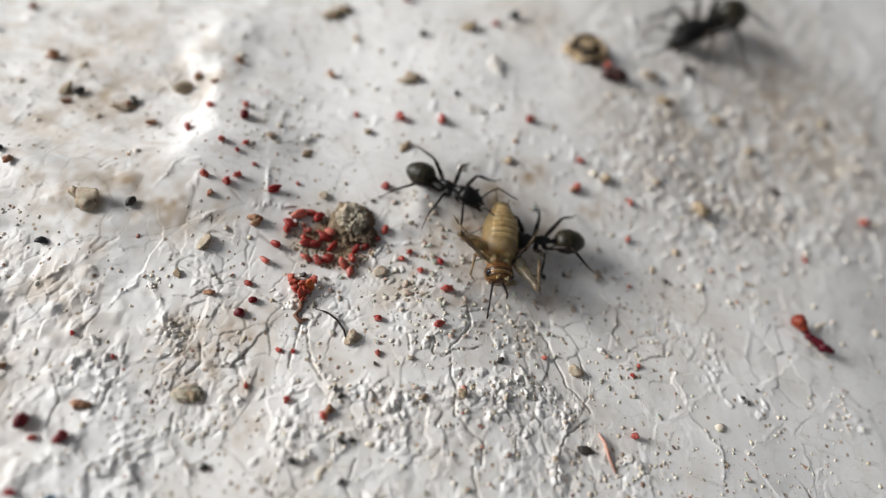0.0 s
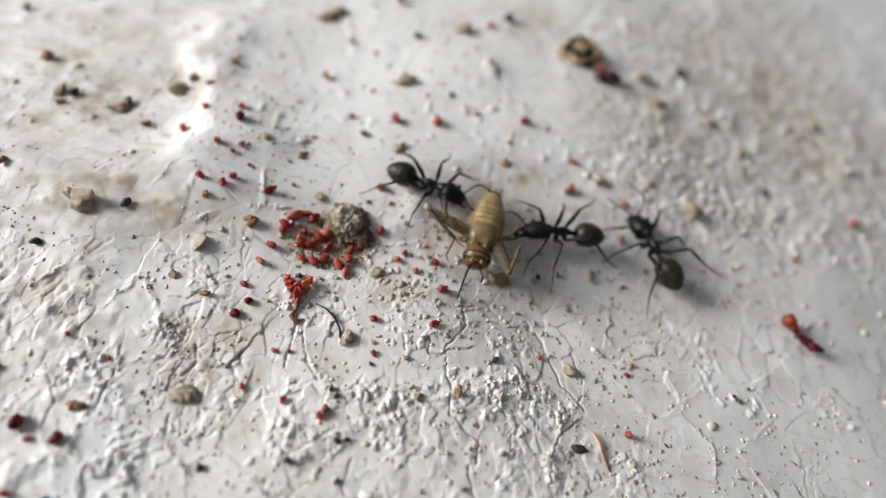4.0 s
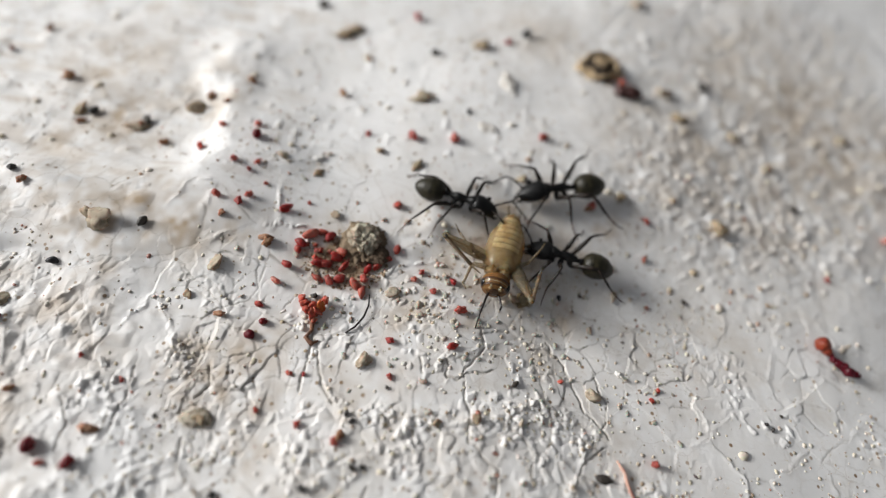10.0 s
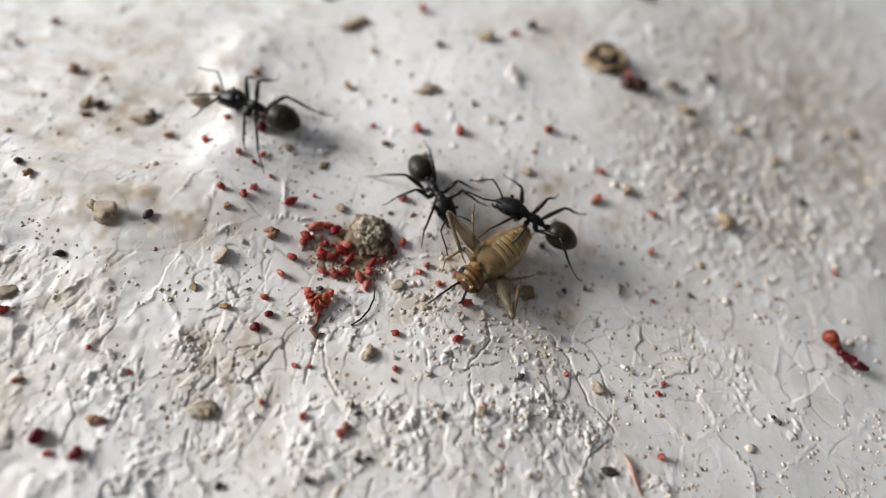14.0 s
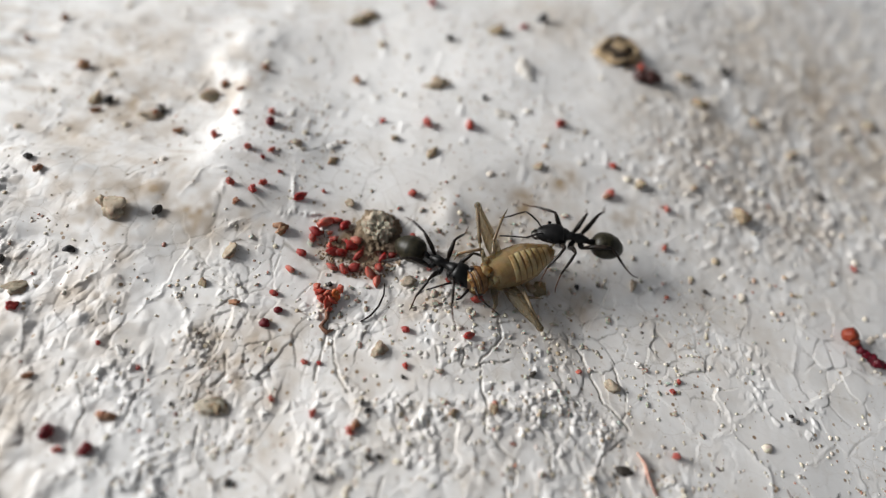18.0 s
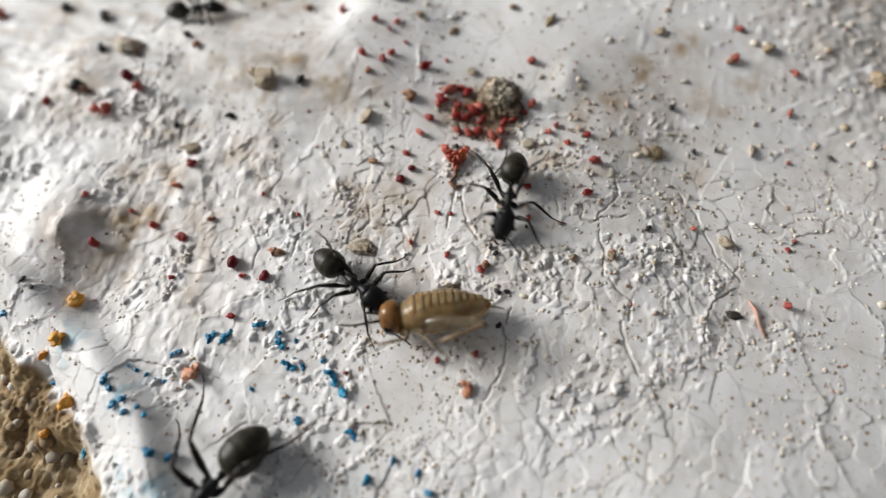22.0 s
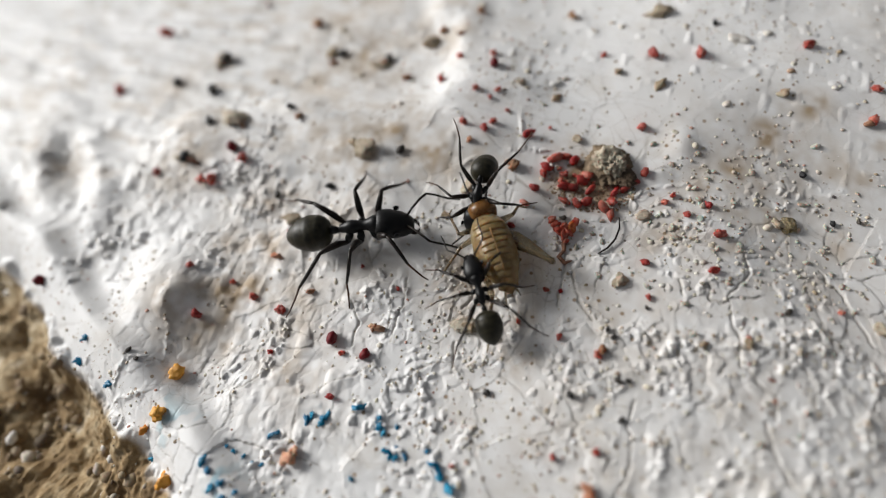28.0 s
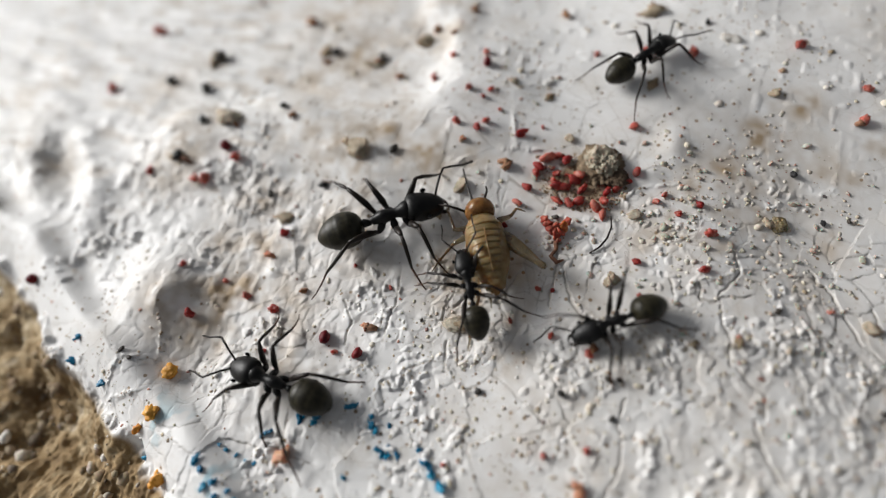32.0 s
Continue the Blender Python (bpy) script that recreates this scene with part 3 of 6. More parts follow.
SHANK = flesh_material("grey_brown_leg", (0.27, 0.21, 0.14), (0.09, 0.065, 0.04), 1.2, 0.3, 0.25)
BANDED = flesh_material("dark_brown_head_band", (0.075, 0.038, 0.018), (0.03, 0.015, 0.008), 2.0, 0.0)
HORN = flesh_material("dark_antenna", (0.035, 0.028, 0.026), (0.012, 0.010, 0.010), 2.0, 0.0)


# ---- mesh helpers ----
def part(name, bm, mat, parent=None, label="", smooth=True):
    """Links a bmesh as one mesh object under a thing or a part."""
    me = bpy.data.meshes.new(name)
    bm.to_mesh(me)
    bm.free()
    me.materials.append(mat)
    if smooth:
        me.polygons.foreach_set("use_smooth", [True] * len(me.polygons))
    ob = new(name, me)
    ob.parent = parent
    if label:
        tagged(ob, label)
    return ob


def sweep(bm, path, radii, sides=10):
    """A rounded tube along a path; radii are single or (across, up)."""
    path = [Vector(p) for p in path]
    rings = []
    for i, p in enumerate(path):
        ahead = (path[min(i + 1, len(path) - 1)] - path[max(i - 1, 0)]).normalized()
        across = Vector((0, 0, 1)).cross(ahead)
        across = across.normalized() if across.length > 1e-6 else Vector((0, 1, 0))
        up = ahead.cross(across)
        ra, ru = radii[i] if isinstance(radii[i], tuple) else (radii[i], radii[i])
        rings.append([bm.verts.new(p + across * ra * math.cos(a) + up * ru * math.sin(a)) for a in (2 * math.pi * k / sides for k in range(sides))])
    for a, b in zip(rings, rings[1:]):
        for k in range(sides):
            bm.faces.new((a[k], a[(k + 1) % sides], b[(k + 1) % sides], b[k]))
    bm.faces.new(rings[0][::-1])
    bm.faces.new(rings[-1])
    return bm


def tube(path, radii, sides=10):
    return sweep(bmesh.new(), path, radii, sides)


def body(length, across, up, profile, x0=0.0, sag=0.0, sides=18, steps=22):
    """A closed body along x from x0 back; profile(s) gives its thickness, s in 0..1."""
    path, radii = [], []
    for i in range(steps + 1):
        s = 0.5 - 0.5 * math.cos(math.pi * i / steps)
        k = max(profile(s), 0.015)
        path.append((x0 - s * length, 0, -sag * math.sin(math.pi * s)))
        radii.append((across * k, up * k))
    return tube(path, radii, sides)


def round_profile(s, front=1.0, back=1.0):
    return (max(s, 0) ** (0.5 * front)) * (max(1 - s, 0) ** (0.5 * back)) * (2 ** (0.5 * (front + back)))


def blob_mesh(name, mat, seed, rough=0.45, flat=0.8, detail=2):
    """An uneven crumb about 1 unit across, resting near z = 0."""
    bm = bmesh.new()
    bmesh.ops.create_icosphere(bm, subdivisions=detail, radius=0.5)
    for v in bm.verts:
        p = v.co * 2.3 + Vector((seed * 3.7, seed * 1.3, 0))
        k = 1 + 1.3 * rough * noise.noise(p) + 0.8 * rough * noise.noise(p * 2.2)
        v.co = Vector((v.co.x * k, v.co.y * k * 0.86, v.co.z * k * flat))
    low = min(v.co.z for v in bm.verts)
    for v in bm.verts:
        v.co.z -= low + 0.12
    me = bpy.data.meshes.new(name)
    bm.to_mesh(me)
    bm.free()
    me.materials.append(mat)
    me.polygons.foreach_set("use_smooth", [True] * len(me.polygons))
    return me


def ground_z(x, y):
    return float(height(np.array([x]), np.array([y]))[0])


# ---- the ground ----
def spread(start, step, grow, far):
    out, at = [], start
    while abs(at) < far:
        at += step
        step *= grow
        out.append(at)
    return out


# marks on the paint; hollows, right slope and cricket's ground carry painted shade
STAINS_AND_SHADE = [(4.7, 5.9, 1.1, 0.3), (3.6, 4.1, 1.2, 0.34), (2.5, 2, 1.3, 0.34), (1.8, 0, 1.2, 0.3), (0.9, -2.2, 1, 0.24), (-1, -2.7, 0.9, 0.22), (-45.2, -8.0, 2.2, 0.35), (-28.7, -15.9, 2.2, 0.34), (-25.2, -16.2, 2.6, 0.26), (21, 11, 9, 0.26), (30, 20, 11, 0.36), (2.49, -1.55, 6.5, 0.24), (-3, -9, 5.0, 0.16), (1.79, 0.51, 1.3, 0.5), (3.58, 3.46, 1.5, 0.55), (5.79, 6.36, 1.2, 0.5), (-1.5, -4.7, 1.9, 0.3), (-6.21, -2.07, 2.2, 0.75), (-11.2, -10.6, 2.2, 0.4)]
# fainter marks; the foreground and the mound's flank are darkened as shade too
FAINT_STAINS_AND_SHADE = [(17.82, 12.86, 8, 0.3), (-20.55, -3, 2.5, 0.5), (-33.85, -5.63, 3, 0.35), (-16.05, -2.35, 2.5, 0.4), (-23.24, -1.35, 4, 0.3), (-26.22, -15.96, 2.5, 0.35), (26.49, 23.79, 12, 0.3), (-9.5, -8.5, 2.5, 0.3), (-23.86, 5.87, 4, 0.35), (-18.79, 8.71, 3, 0.35), (-27.28, 11.27, 5, 0.3), (2.5, -3.22, 1.6, 0.35), (6.51, -5.49, 1.2, 0.3), (4.1, 22.93, 4, 0.25), (3, -13, 6, 0.13), (-5, -16, 5, 0.13), (11, -9, 6, 0.12), (16, -3, 6, 0.12), (-22, -14, 3.2, 0.3), (-20, -17, 3, 0.26)]
# smudges; those round the cricket also paint in its soft shadow
SMUDGES_AND_SHADE = [(4.39, -1.93, 1.6, 0.45), (8.12, -2.27, 1.4, 0.3), (3.28, 1.1, 2.2, 0.3), (10.29, 4.79, 1.6, 0.3), (-0.4, -3.11, 1.2, 0.35), (7.81, 2.03, 2, 0.3), (-12.2, -10.1, 2, 0.45), (-19.42, -8.65, 2.5, 0.35), (-18.29, -9.36, 2, 0.35), (-25.4, -13.74, 2.6, 0.5), (-24.57, -10.33, 2, 0.4), (-8.5, -11, 1.8, 0.3), (-25.8, -16.16, 1.8, 0.4), (-18.51, -1.21, 2.5, 0.4), (-25.49, -7.9, 2.5, 0.35), (-39.29, 0.81, 2.2, 0.35), (-26.61, 2.88, 2, 0.3), (-26.61, -11.14, 2, 0.4), (-19.52, -5.63, 1.6, 0.3), (-12.83, -1.87, 1.8, 0.3), (-7.6, -13.9, 1.6, 0.3), (3.88, 3.08, 2.2, 0.35), (-24.17, -16.57, 1.8, 0.35)]


def build_ground():
    xs = np.concatenate([np.arange(-62, -38, 0.2), np.arange(-38, 27, 0.068), np.arange(27, 42, 0.2)])
    ys = np.concatenate([np.arange(-32, -27, 0.18), np.arange(-27, 14, 0.068), np.arange(14, 42, 0.2)])
    xs = np.concatenate([spread(-62, -0.4, 1.35, 60000)[::-1], xs, spread(42, 0.4, 1.35, 60000)])
    ys = np.concatenate([spread(-32, -0.4, 1.35, 60000)[::-1], ys, spread(42, 0.4, 1.35, 60000)])
    gx, gy = np.meshgrid(xs, ys, indexing="xy")
    z = height(gx, gy)
    co = np.stack([gx, gy, z], -1).reshape(-1, 3) * MM
    nx, ny = len(xs), len(ys)
    i = np.arange(nx * ny).reshape(ny, nx)
    quads = np.stack([i[:-1, :-1], i[:-1, 1:], i[1:, 1:], i[1:, :-1]], -1).reshape(-1, 4)
    me = bpy.data.meshes.new("ground")
    me.vertices.add(len(co))
    me.vertices.foreach_set("co", co.ravel())
    me.loops.add(quads.size)
    me.loops.foreach_set("vertex_index", quads.ravel())
    me.polygons.add(len(quads))
    me.polygons.foreach_set("loop_start", np.arange(0, quads.size, 4))
    me.polygons.foreach_set("loop_total", np.full(len(quads), 4))
    me.update(calc_edges=True)
    me.polygons.foreach_set("use_smooth", [True] * len(quads))
    bare = ramp(soil_side(gx, gy), 0.5, 1.3) * (1 - ramp(np.hypot(gx + 10, gy), 70, 160))
    layer = me.attributes.new("bare_earth", "FLOAT", "POINT")
    layer.data.foreach_set("value", bare.ravel().astype(np.float32))
    # real stains and painted shade go into one colour mask
    stain_and_shade = np.zeros(gx.shape)
    for sx, sy, r, k in STAINS_AND_SHADE + FAINT_STAINS_AND_SHADE + SMUDGES_AND_SHADE:
        stain_and_shade = np.maximum(stain_and_shade, k * np.exp(-((gx - sx) ** 2 + (gy - sy) ** 2) / r ** 2))
    stain_and_shade = np.clip(1.3 * stain_and_shade * (1 + 0.8 * value_noise(gx / 1.1, gy / 1.1, 4) + 0.6 * value_noise(gx / 0.4, gy / 0.4, 9)), 0, 1)
    side = (1 - ramp(gx, -20, -9)) * ramp(gy, -14, -6) * (1 - ramp(np.hypot(gx + 10, gy), 50, 60))
    stain_and_shade = np.maximum(stain_and_shade, side * 0.42 * ramp(value_noise(gx / 2.6 + 0.2 * gy, gy / 0.75, 5) + 0.4 * value_noise(gx / 0.9, gy / 0.5, 8), 0.25, 0.9))
    layer = me.attributes.new("stain_tone", "FLOAT", "POINT")
    layer.data.foreach_set("value", stain_and_shade.ravel().astype(np.float32))
    layer = me.attributes.new("crack", "FLOAT", "POINT")
    layer.data.foreach_set("value", (cracked(gx, gy) * (1 - ramp(np.hypot(gx + 10, gy), 50, 60))).ravel().astype(np.float32))
    over = soil_side(gx, gy)
    wiped = np.exp(-((over + 1.9) / 1.1) ** 2) * ramp(-gy, 19, 22) * ramp(value_noise(gx / 1.5, gy / 1.5, 2) + 0.7 * value_noise(gx / 0.4, gy / 0.4, 7), 0.25, 0.8)
    layer = me.attributes.new("blue_wash", "FLOAT", "POINT")
    layer.data.foreach_set("value", wiped.ravel().astype(np.float32))
    me.materials.append(PAINT)
    return tagged(new("ground", me), "cracked, flaking white-painted masonry with bare earth past its edge", "ground", kind="structure")


build_ground()


def scattered(name, label, x, y, size, mat, flat=0.7, sink=0.2, seed=1, category="debris"):
    """Many loose grains in one mesh."""
    rng = np.random.RandomState(seed)
    g = (1 + 5 ** 0.5) / 2
    ico = np.array([(-1, g, 0), (1, g, 0), (-1, -g, 0), (1, -g, 0), (0, -1, g), (0, 1, g), (0, -1, -g), (0, 1, -g), (g, 0, -1), (g, 0, 1), (-g, 0, -1), (-g, 0, 1)])
    ico = ico / np.linalg.norm(ico[0]) * 0.5
    tri = "0 11 5 0 5 1 0 1 7 0 7 10 0 10 11 1 5 9 5 11 4 11 10 2 10 7 6 7 1 8 3 9 4 3 4 2 3 2 6 3 6 8 3 8 9 4 9 5 2 4 11 6 2 10 8 6 7 9 8 1"
    tri = np.array([int(v) for v in tri.split()]).reshape(-1, 3)
    n = len(x)
    v = ico[None] * (0.80 + 0.4 * rng.rand(n, 12, 1)) * (np.stack([0.7 + 0.6 * rng.rand(n), 0.7 + 0.6 * rng.rand(n), flat * (0.7 + 0.6 * rng.rand(n))], -1)[:, None])
    a = rng.rand(n) * 2 * np.pi
    c, s = np.cos(a)[:, None], np.sin(a)[:, None]
    v = np.stack([v[..., 0] * c - v[..., 1] * s, v[..., 0] * s + v[..., 1] * c, v[..., 2]], -1) * size[:, None, None]
    z = height(x, y) + size * flat * (0.5 - sink)
    v = (v + np.stack([x, y, z], -1)[:, None]) * MM
    faces = (tri[None] + 12 * np.arange(n)[:, None, None]).reshape(-1, 3)
    me = bpy.data.meshes.new(name)
    me.vertices.add(12 * n)
    me.vertices.foreach_set("co", v.ravel())
    me.loops.add(faces.size)
    me.loops.foreach_set("vertex_index", faces.ravel())
    me.polygons.add(len(faces))
    me.polygons.foreach_set("loop_start", np.arange(0, faces.size, 3))
    me.polygons.foreach_set("loop_total", np.full(len(faces), 3))
    me.polygons.foreach_set("use_smooth", np.ones(len(faces), bool))
    me.update(calc_edges=True)
    me.materials.append(mat)
    return tagged(new(name, me), label, category, kind="stuff")


def scatter_all():
    rng = np.random.RandomState(21)

    def spots(n, keep, x0=-60, x1=38, y0=-30, y1=38):
        x, y = x0 + (x1 - x0) * rng.rand(n), y0 + (y1 - y0) * rng.rand(n)
        k = rng.rand(n) < keep(x, y)
        return x[k], y[k]

    # crumbs of paint: in drifts, and thick along the lower foreground
    drift = lambda x, y: (0.02 + 0.95 * rubble_band(x, y, plates(x, y)[2]) + 0.35 * ramp(value_noise(x / 3.1 + 8, y / 3.1, 5), 0.2, 0.7)) * (0.04 + 0.96 * ramp(-y, -3, 10)) * (1 - 0.7 * ramp(x, 10, 15)) * (soil_side(x, y) < 0.4)
    x, y = spots(95000, drift)
    scattered("paint_crumbs", "loose white and grey paint crumbs strewn over the crust", x, y, 0.05 + 0.22 * rng.rand(len(x)) ** 3.5, CHAFF, 0.42, 0.50, seed=2)
    # beige crumbs that gather along the cracks of the foreground
    seam = lambda x, y: (0.03 + 0.6 * rubble_band(x, y, plates(x, y)[2]) + 0.12 * np.exp(-(plates(x, y)[2] / 0.2) ** 2) + 0.40 * ramp(value_noise(x / 3 + 5, y / 3, 7), 0.1, 0.6)) * ramp(-y, -2, 5) * ramp(x, -24, -10) * (soil_side(x, y) < 0.2)
    x, y = spots(75000, seam)
    scattered("beige_crumbs", "beige and grey crumbs of dirt caught along the cracks", x, y, 0.06 + 0.24 * rng.rand(len(x)) ** 3.2, SAND, 0.40, 0.42, seed=8)
    x, y = spots(70000, lambda x, y: (0.06 + 0.9 * ramp(value_noise(x / 6, y / 6, 8) + 0.5 * value_noise(x / 2.2, y / 2.2, 3), -0.1, 0.7)) * (0.45 + 0.55 * ramp(x, -22, -8)) * (1 - 0.5 * ramp(x, -3, 5)) * (soil_side(x, y) < 0.2))
    scattered("brown_flecks", "fine brown and grey specks on white paint", x, y, 0.055 + 0.19 * rng.rand(len(x)) ** 3.2, FLECK, 0.4, 0.36, seed=3)
    x, y = spots(3400, lambda x, y: ramp(x + 0.2 * y, 8, 17) * ramp(y, -4, 2) * 0.5 + (0.05 + 0.14 * ramp(y, -2, 5)) * (soil_side(x, y) < 0))
    scattered("coarse_grains", "painted-over sand grains standing out of the plaster", x, y, 0.20 + 0.42 * rng.rand(len(x)) ** 2, SAND, 0.5, 0.42, seed=4)
    x, y = spots(4200, lambda x, y: 0.75 * np.exp(-((x - 3) / 12) ** 2 - ((y + 4) / 8) ** 2) * (0.25 + 0.75 * ramp(value_noise(x / 2.8, y / 2.8, 11), -0.3, 0.4)), -25, 30, -20, 15)
    scattered("fine_grit", "beige and grey grains of grit lying on the plates of paint", x, y, 0.10 + 0.28 * rng.rand(len(x)) ** 2.4, GRIT, 0.45, 0.58, seed=9)
    a, r = 6.283 * rng.rand(1100), 2.1 * np.sqrt(rng.rand(1100))
    x, y = -5.9 + 1.25 * r * np.cos(a), -2.0 + 0.9 * r * np.sin(a)
    k = value_noise(x / 1.1, y / 1.1, 6) > -0.5
    scattered("dirt_grains", "brown dirt strewn under the heap of red crumbs", x[k], y[k], 0.05 + 0.18 * rng.rand(k.sum()) ** 3, MUD, 0.5, 0.35, seed=6)
    x, y = spots(9000, lambda x, y: 0.7 * (soil_side(x, y) > 0.3) * ramp(value_noise(x / 3, y / 3, 2), -0.5, 0.4), -62, 0, -32, 0)
    scattered("earth_clods", "crumbly brown earth clods below the painted edge", x, y, 0.10 + 1.0 * rng.rand(len(x)) ** 5, CLOD, 0.65, 0.5, seed=5)


scatter_all()


# ---- single crumbs, specks and flakes ----
def strew(name, label, category, group, mat, spots, seed, rough=0.45, flat=0.8, stretch=0.3, swell=1.3):
    rng = np.random.RandomState(seed)
    shapes = [blob_mesh(name, mat, seed + 0.7 * k, rough, flat, 3 if rough > 0.4 else 2) for k in range(5)]
    for i, (x, y, size) in enumerate(spots):
        ob = new(name, shapes[i % 5])
        k = size * swell * MM
        ob.scale = (k * (1 + stretch * rng.rand()), k * (1 - 0.5 * stretch * rng.rand()), k * (0.8 + 0.4 * rng.rand()))
        ob.location = (x * MM, y * MM, ground_z(x, y) * MM)
        ob.rotation_euler = (0.3 * rng.randn(), 0.3 * rng.randn(), 6.3 * rng.rand())
        tagged(ob, label, category, group)


RED_NEAR = [(-14.18, 6.56, 0.34), (-14.52, 3.03, 0.32), (-13.04, 3.26, 0.29), (-13.34, 2.56, 0.25), (-12.06, 1.89, 0.21), (-14.56, 0.27, 0.38), (-13.06, 0.07, 0.34), (-12.66, 0.68, 0.35), (-10.36, 0.49, 0.49), (-16.52, 5.99, 0.37), (-17.37, 4.17, 0.36), (-9.16, 1.31, 0.18), (-6.95, 7.98, 0.28), (-3.9, 8.32, 0.52), (-1.09, 8.94, 0.49), (1.62, 20.77, 0.43), (-3.6, 2.51, 0.37), (9.07, 6.07, 0.44), (13.11, 5.86, 0.36), (5, 10.62, 0.51), (-6.35, 22.19, 0.52), (-2.1, -6.5, 0.28), (1.4, -3.81, 0.47), (1.3, -6.1, 0.38), (0.7, -1.93, 0.31), (-1.6, -2.41, 0.34), (-0.3, -2.82, 0.27), (-7, -9.3, 0.24), (-8, -11.5, 0.22), (-1.7, -8.5, 0.24), (7.82, -6.58, 0.26)]
RED_HEAP = [(-8.73, -1.65, 0.5), (-8.43, -0.94, 0.48), (-7.83, -0.63, 0.45), (-7.23, -0.84, 0.41), (-8.82, -2.06, 0.4), (-9.01, -3.18, 0.42), (-9.41, -4.29, 0.42), (-7.41, -2.57, 0.53), (-6.91, -2.68, 0.5), (-6.51, -1.97, 0.5), (-6.21, -1.77, 0.44), (-5.91, -2.48, 0.43), (-7.11, -3.49, 0.42), (-6.41, -3.59, 0.39), (-5.91, -3.19, 0.4), (-5, -3.39, 0.46), (-4.5, -3.09, 0.46), (-4.5, -3.8, 0.43), (-4, -1.89, 0.41), (-3.5, -1.39, 0.38), (-3, -0.6, 0.42), (-4.4, -2.29, 0.37), (-9.8, -5.9, 0.34)]
RED_MORE = [(-17.78, -10.47, 0.19), (-15.23, -11.29, 0.19), (13.73, -5.7, 0.23), (13.31, -6.41, 0.23), (13.1, -10.05, 0.37), (27.01, 5.44, 0.32), (13.06, 3.14, 0.27), (13.32, -0.26, 0.22), (-6.2, -9.2, 0.18), (-5.7, -11.8, 0.25), (-1.3, -1.82, 0.27), (33.55, 10.71, 0.61)]
BROWN_NEAR = [(-18.79, 9.02, 0.46), (-17.12, 8.24, 0.34), (-16.33, 10.81, 0.44), (-29.59, 8.87, 0.73), (-34.45, 14.27, 0.46), (-35.7, 11.17, 0.44), (-20.16, 4.26, 0.39), (-13.74, -0.95, 0.34), (-10.73, -1.96, 0.46), (-11.7, -6.9, 0.36), (-15.74, -13.89, 0.31), (-3.4, -12, 0.42), (-22.4, 5.5, 0.46), (-26.41, 4.93, 0.42), (-9.75, 11.55, 0.41), (-26.02, -1.31, 0.38), (-20.46, -12.77, 0.31)]
DARK_NEAR = [(3.06, 22.32, 0.74), (-3.92, 17.78, 0.45), (-0.5, 11.76, 0.34), (18.41, 21.39, 0.65), (-17.99, -2.43, 0.48), (-21.99, -5.71, 0.42), (5.1, -7.4, 0.28), (-2.5, -13.3, 0.28), (-2, -13.1, 0.25), (-4.6, -14.6, 0.32), (-8.7, -15.6, 0.31), (-3.4, -10.8, 0.2), (-3.1, -11.1, 0.23), (-1.7, -9.1, 0.18), (7.5, -0.99, 0.25), (8.82, -0.56, 0.21), (20.44, -6.23, 0.2), (20.86, -6.43, 0.2), (-12.8, -12.7, 0.16), (-7, -4.7, 0.32), (21.58, -5.5, 0.17), (-14.53, 22.18, 0.64), (25.55, 11.17, 0.52), (15.9, 0.72, 0.3)]
PEBBLES = [(-0.5, 19.7, 1.04), (-4.01, 12.37, 0.85), (-19.3, 7.65, 0.9), (-13.01, -3.99, 0.7), (-3.3, -7.9, 0.67), (4.07, 6.76, 0.52), (-10.7, -12.3, 0.55), (9.74, -6.96, 0.64), (14.84, 19.02, 0.87), (18.55, 6.99, 0.98), (11.16, 7.24, 0.65), (13.07, 31.1, 0.88), (-9.05, 16.18, 0.52), (-2.7, -3.5, 0.5), (-10.79, 19.46, 0.9), (4.59, -1.93, 0.48), (-9.27, 3.75, 0.44), (-5.83, 6.52, 0.46), (-7.34, 0.89, 0.42), (-11.75, 4.3, 0.51), (3.2, -9.8, 0.39), (1.2, -10.4, 0.36)]
RED_LEFT = [(-28.85, -5.16, 0.51), (-31.21, -7.15, 0.51), (-30.49, -7.05, 0.51), (-35.55, -7.15, 0.4), (-28.77, -13.12, 0.36), (-26.92, -15.96, 0.41), (-25.81, -13.43, 0.26), (-23.92, -13.87, 0.4), (-21.79, -14.28, 0.46), (-17.07, -15.7, 0.27), (-21.39, -16.7, 0.24), (-23.34, -9.53, 0.42), (9.2, 8.16, 0.4), (-16.76, -18.11, 0.29), (-4.8, -17.8, 0.25), (-2.9, -16.9, 0.25), (-3.7, -12.2, 0.35)]
RED_LAST = [(-9.4, -19.5, 0.17), (-44.19, -0.3, 0.61), (-43.87, 6.6, 0.73)]
DARK_LEFT = [(-35.89, 4.12, 0.82), (-35.19, 0.69, 0.75), (-38.93, 1.18, 0.68), (-33.22, -5.84, 0.66), (-25.49, -6.99, 0.4), (-26.96, -0.69, 0.39), (-29.57, -19.09, 0.26), (-28.86, -19.4, 0.26), (5.68, 1.55, 0.39), (-2, -15.1, 0.25), (1.4, -18.1, 0.18), (-32.97, -2.57, 0.45), (-30.63, -2.4, 0.58), (-25.94, 5.86, 0.54), (-22.08, 5.87, 0.52)]
PEACH_LEFT = [(-15.74, -13.79, 0.34), (-2.9, -18.6, 0.46), (-17.55, -21.51, 0.57), (-23.54, -11.14, 0.38)]
OCHRE_LEFT = [(-26.43, -19.4, 0.61), (-25.88, -21.83, 0.67), (-24.32, -24.79, 0.73), (-26.64, -22.85, 0.42), (-25.75, -26.82, 0.46)]
